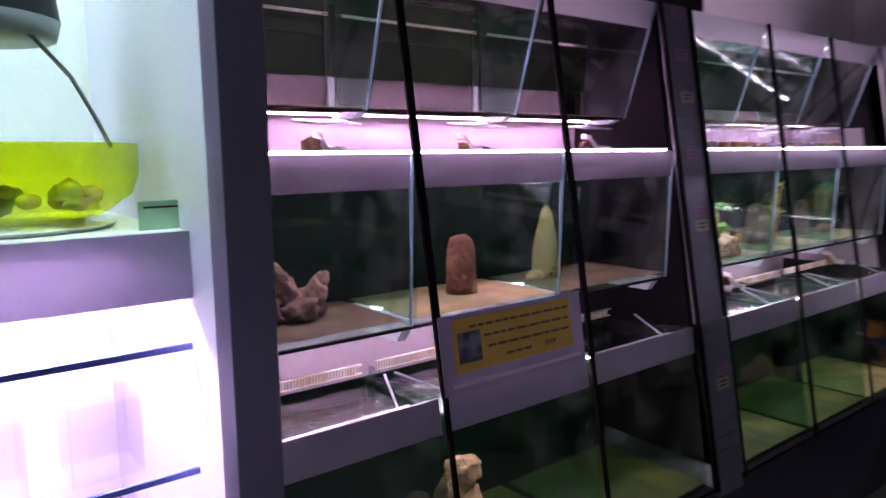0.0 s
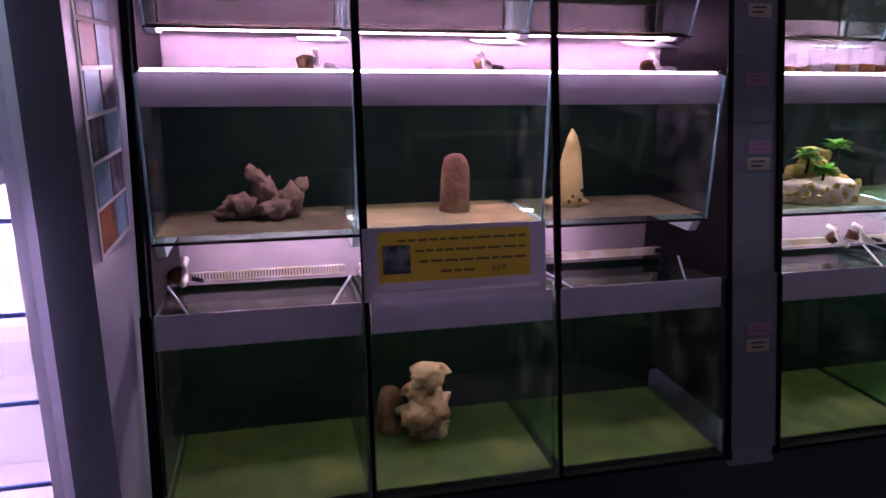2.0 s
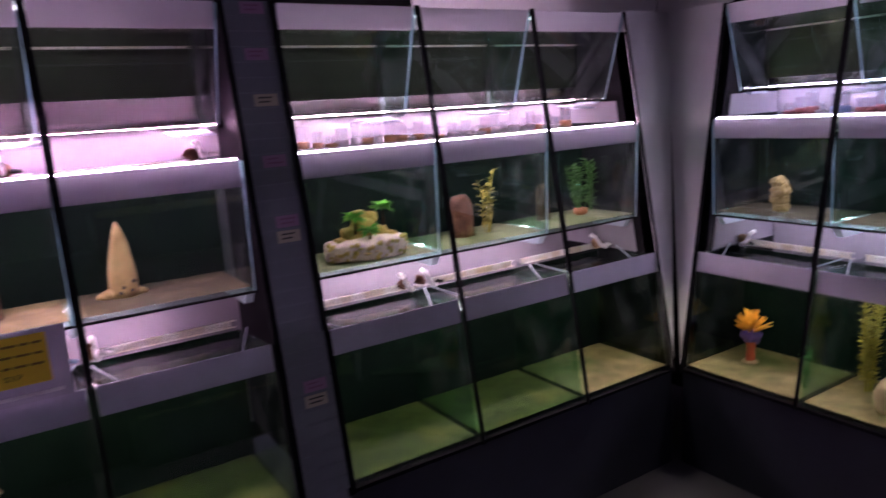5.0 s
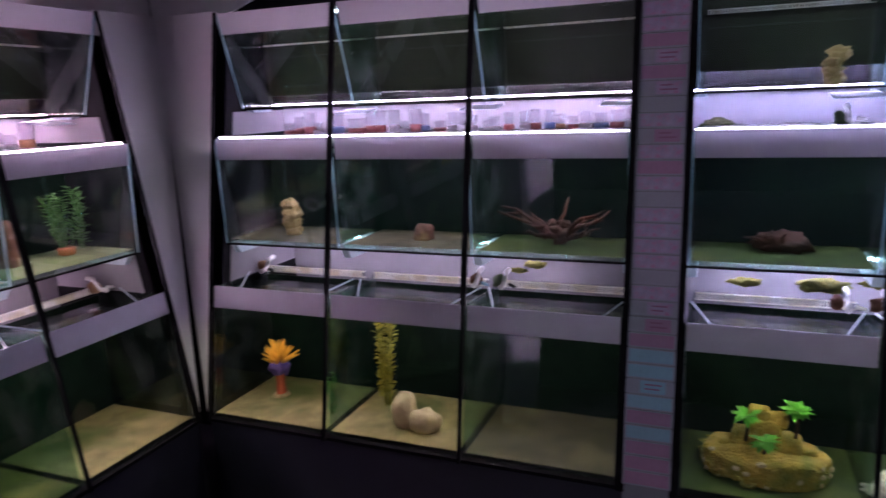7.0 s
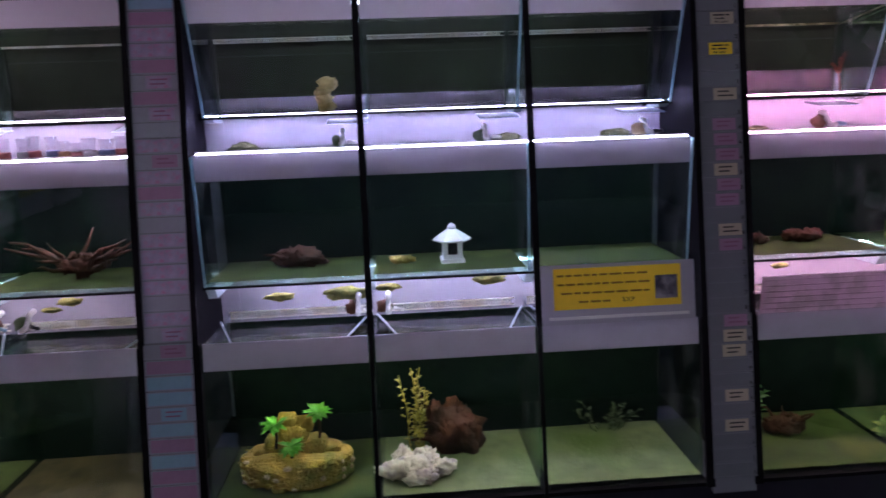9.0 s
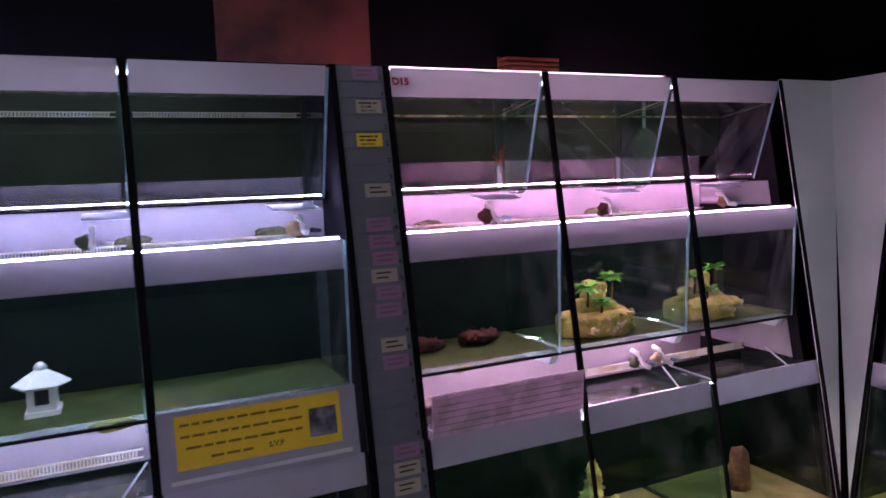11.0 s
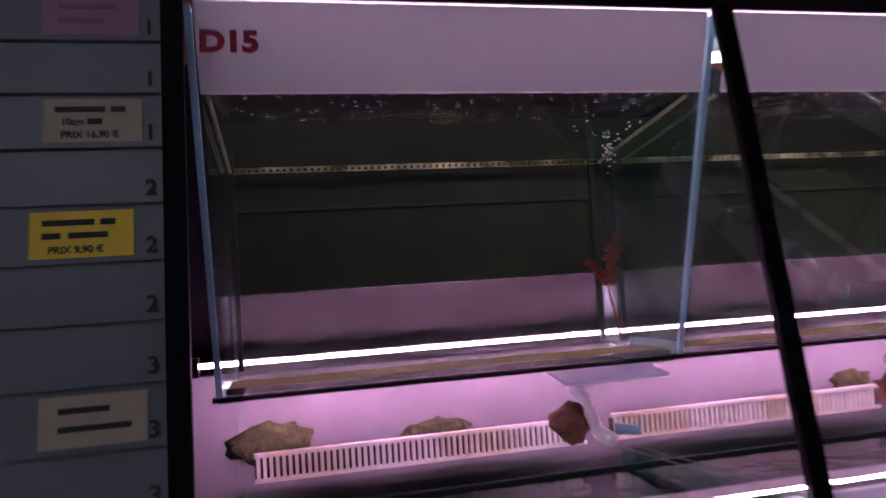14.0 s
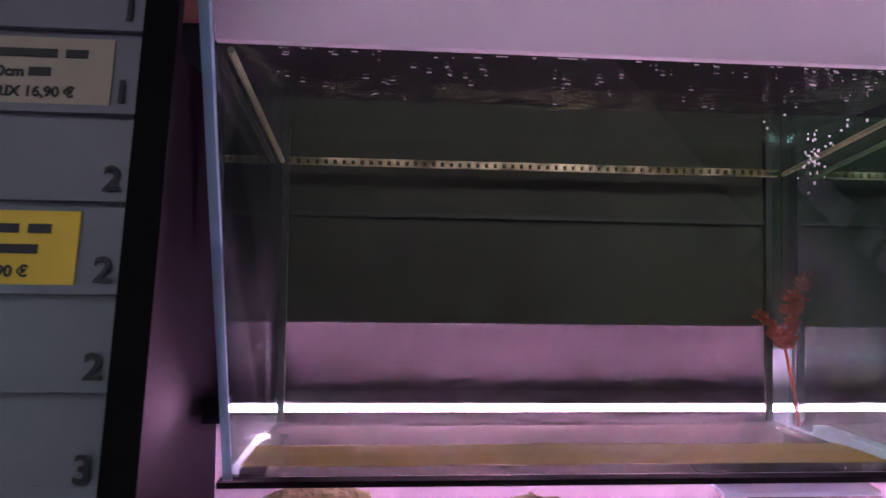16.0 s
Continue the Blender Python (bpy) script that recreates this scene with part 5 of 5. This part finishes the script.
M["picture_w"] = mat("picture_white", (0.6, 0.52, 0.58), 0.5, vary=0.3, scale=12, stain=(0.10, 0.03, 0.03), stain_amount=0.5, stain_scale=16)
for u, l, z, c in ((0.06, 0.72, 1.915, "picture_a"), (2.80, 0.46, 1.895, "picture_b")):
    t = thing("wall_picture", pose(u, 0.645, z), "dark red and orange picture panel on the black wall", "picture", "wall pictures")
    part("panel", box(B(), 0, l, 0, 0.012, 0, 0.55), c, t)
    if c == "picture_a":
        part("border", box(B(), 0.0, l, -0.004, -0.0005, 0.0, 0.05), "picture_w", t, "pale ragged lower border")
bk = thing("red_basket", pose(3.72, 0.600, 1.89), "dark red slatted basket against the wall", "basket")
for j in range(3):
    part("slat", box(B(), 0, 0.21, 0, 0.05, j * 0.016, j * 0.016 + 0.010), "rust", bk)
for x in (0.0, 0.1, 0.2):
    part("upright", box(B(), x, x + 0.01, 0.05, 0.059, 0, 0.05), "rust", bk)

# ---------------------------------------------------------------- post and white display cabinet beside the first rack
solid("post", box(B(), -0.64, 0.18, -3.107, -3.030, 0.0, 2.75), "post", pose(0, 0, 0), "grey laminated post beside the tank rack", "post", kind="structure")
col = thing("photo_collage", pose(-0.14, -3.0295, 1.07), "shiny photo collage sheet stuck to the grey post", "poster")
part("sheet", box(B(), 0.0, 0.26, 0.0005, 0.0025, 0, 0.75), "cabinet_white", col)
rnd = random.Random(8)
for j in range(9):
    for i in range(2):
        c = rnd.choice(["photo", "blue", "picture_a", "photo", "picture_b"])
        part("photograph", box(B(), 0.012 + i * 0.122, 0.125 + i * 0.122, 0.003, 0.0042, 0.012 + j * 0.081, 0.085 + j * 0.081), c, col)

cab = thing("display_cabinet", pose(0.255, 0.010, 0), "bright white display cabinet with glass shelves", "cabinet")
part("side_panel", box(B(), -0.57, -0.03, -3.137, -3.119, 0.0, 2.6), "cabinet_opal", cab, "opal side panel glowing with the light inside")
part("side_panel", box(B(), -0.57, -0.03, -4.00, -3.982, 0.0, 2.6), "cabinet_white", cab)
part("back_panel", box(B(), -0.59, -0.575, -4.00, -3.119, 0.0, 2.6), "cabinet_white", cab)
part("cabinet_shelf", box(B(), -0.57, -0.115, -3.98, -3.138, 1.284, 1.302), "cabinet_white", cab)
# tube light let through the board stands in for light on its front
part("fascia", box(B(), -0.114, -0.100, -3.98, -3.138, 1.218, 1.302), "fascia_backlit", cab, "violet-grey fascia board, backlit to brighten its front")
part("cabinet_top", box(B(), -0.57, -0.03, -3.98, -3.138, 2.56, 2.6), "cabinet_white", cab)
part("cabinet_base", box(B(), -0.57, -0.03, -3.98, -3.138, 0.0, 0.45), "cabinet_fascia", cab)
for z in (1.150, 0.984, 0.818, 0.652):
    gsf = part("glass_shelf", box(B(), -0.56, -0.118, -3.98, -3.138, z, z + 0.007), "shelf_glass", cab)
    gsf.visible_shadow = False
    part("front_edge", box(B(), -0.1175, -0.1125, -3.98, -3.138, z, z + 0.008), "blue_edge", gsf, "blue glass shelf edge")
M["cab_tube"] = glow("cabinet_tube", (0.72, 0.98, 1.0), CABINET_TUBE * 0.85)
M["cab_tube_low"] = glow("cabinet_tube_low", (1.0, 0.70, 1.0), CABINET_TUBE * 0.42)
for z, c in ((1.262, "cab_tube_low"), (2.50, "cab_tube")):
    t = thing("cabinet_lamp", pose(0.095, -3.93, z), "bright tube lamp inside the white display cabinet", "lamp", "cabinet lamps")
    part("tube", tube(B(), [(0, 0.02, 0), (0, 0.72, 0)], 0.012, 10), c, t, smooth=True)
    part("holder", box(B(), -0.014, 0.014, 0.0, 0.02, -0.014, 0.022), "pvc", t)
    part("holder", box(B(), -0.014, 0.014, 0.72, 0.74, -0.014, 0.022), "pvc", t)
bowl = thing("glass_bowl", pose(-0.02, -3.300, 1.302), "wide glass bowl with lime-yellow water and gravel", "bowl")
part("filling", turned(B(), [(0.06, 0.008), (0.115, 0.018), (0.150, 0.042), (0.160, 0.070), (0.161, 0.108)], 28), "lime", bowl, "clear lime-yellow water", True).visible_shadow = False
gr = random.Random(17)
for k in range(34):
    a, r = gr.uniform(0, 6.28), 0.125 * math.sqrt(gr.random())
    part("gravel", lump(B(), (math.cos(a) * r, math.sin(a) * r, 0.030 + gr.uniform(0, 0.022)), (gr.uniform(0.010, 0.020), 0.014, gr.uniform(0.008, 0.016)), 0.3, 2, k, 2), gr.choice(["amber", "lime_old", "lime_old"]), bowl, smooth=True)
gb = part("bowl", turned(B(), [(0.05, 0.002), (0.118, 0.010), (0.158, 0.036), (0.168, 0.068), (0.169, 0.113), (0.166, 0.113), (0.163, 0.070)], 28, caps=False), "shelf_glass", bowl, smooth=True)
gb.visible_shadow = False
part("white_base", turned(B(), [(0.12, 0.0), (0.13, 0.006), (0.06, 0.010)], 24), "cabinet_white", bowl)
sh = thing("hanging_lamp", pose(-0.02, -3.335, 1.560), "black conical lamp shade over the glass bowl", "lamp")
part("shade", turned(B(), [(0.115, 0.0), (0.105, 0.09), (0.07, 0.20), (0.02, 0.22)], 24), "dark_shade", sh, smooth=True)
part("glass_rim", turned(B(), [(0.110, -0.022), (0.116, -0.001)], 24), "cable", sh, "pale rim", True)
part("rod", tube(B(), [(0, 0, 0.22), (0, 0, 0.998)], 0.006, 8), "dark_shade", sh)
solid("lamp_cable", tube(B(), [(0.03, -3.29, 1.56), (0.04, -3.26, 1.535), (0.05, -3.225, 1.49), (0.05, -3.20, 1.44), (0.05, -3.185, 1.405)], 0.003, 6), "cable", pose(0, 0, 0), "thin grey cable hanging from the lamp into the bowl", "cable", smooth=True)
gc = thing("price_card", pose(0.115, -3.195, 1.302), "small green printed card standing on the shelf", "card")
part("card", box(B(), -0.002, 0.0, 0.020, 0.085, 0, 0.036), "card_green", gc)
part("print_bar", box(B(), 0.0004, 0.001, 0.026, 0.07, 0.027, 0.0295), "ink", gc)
for y, z, hgt in ((-3.27, 0.991, 0.10), (-3.40, 0.991, 0.10), (-3.55, 0.991, 0.10), (-3.50, 1.157, 0.07), (-3.25, 0.825, 0.10), (-3.40, 0.825, 0.10)):
    t = thing("clear_box", pose(0.02, y, z), "clear plastic display box on a glass shelf", "box", "clear boxes")
    for x0, x1, y0, y1 in ((0, 0.003, 0, 0.085), (0.082, 0.085, 0, 0.085), (0.003, 0.082, 0, 0.003), (0.003, 0.082, 0.082, 0.085)):
        w_ = part("wall", box(B(), x0, x1, y0, y1, 0, hgt), "cup", t)
        w_.visible_shadow = False
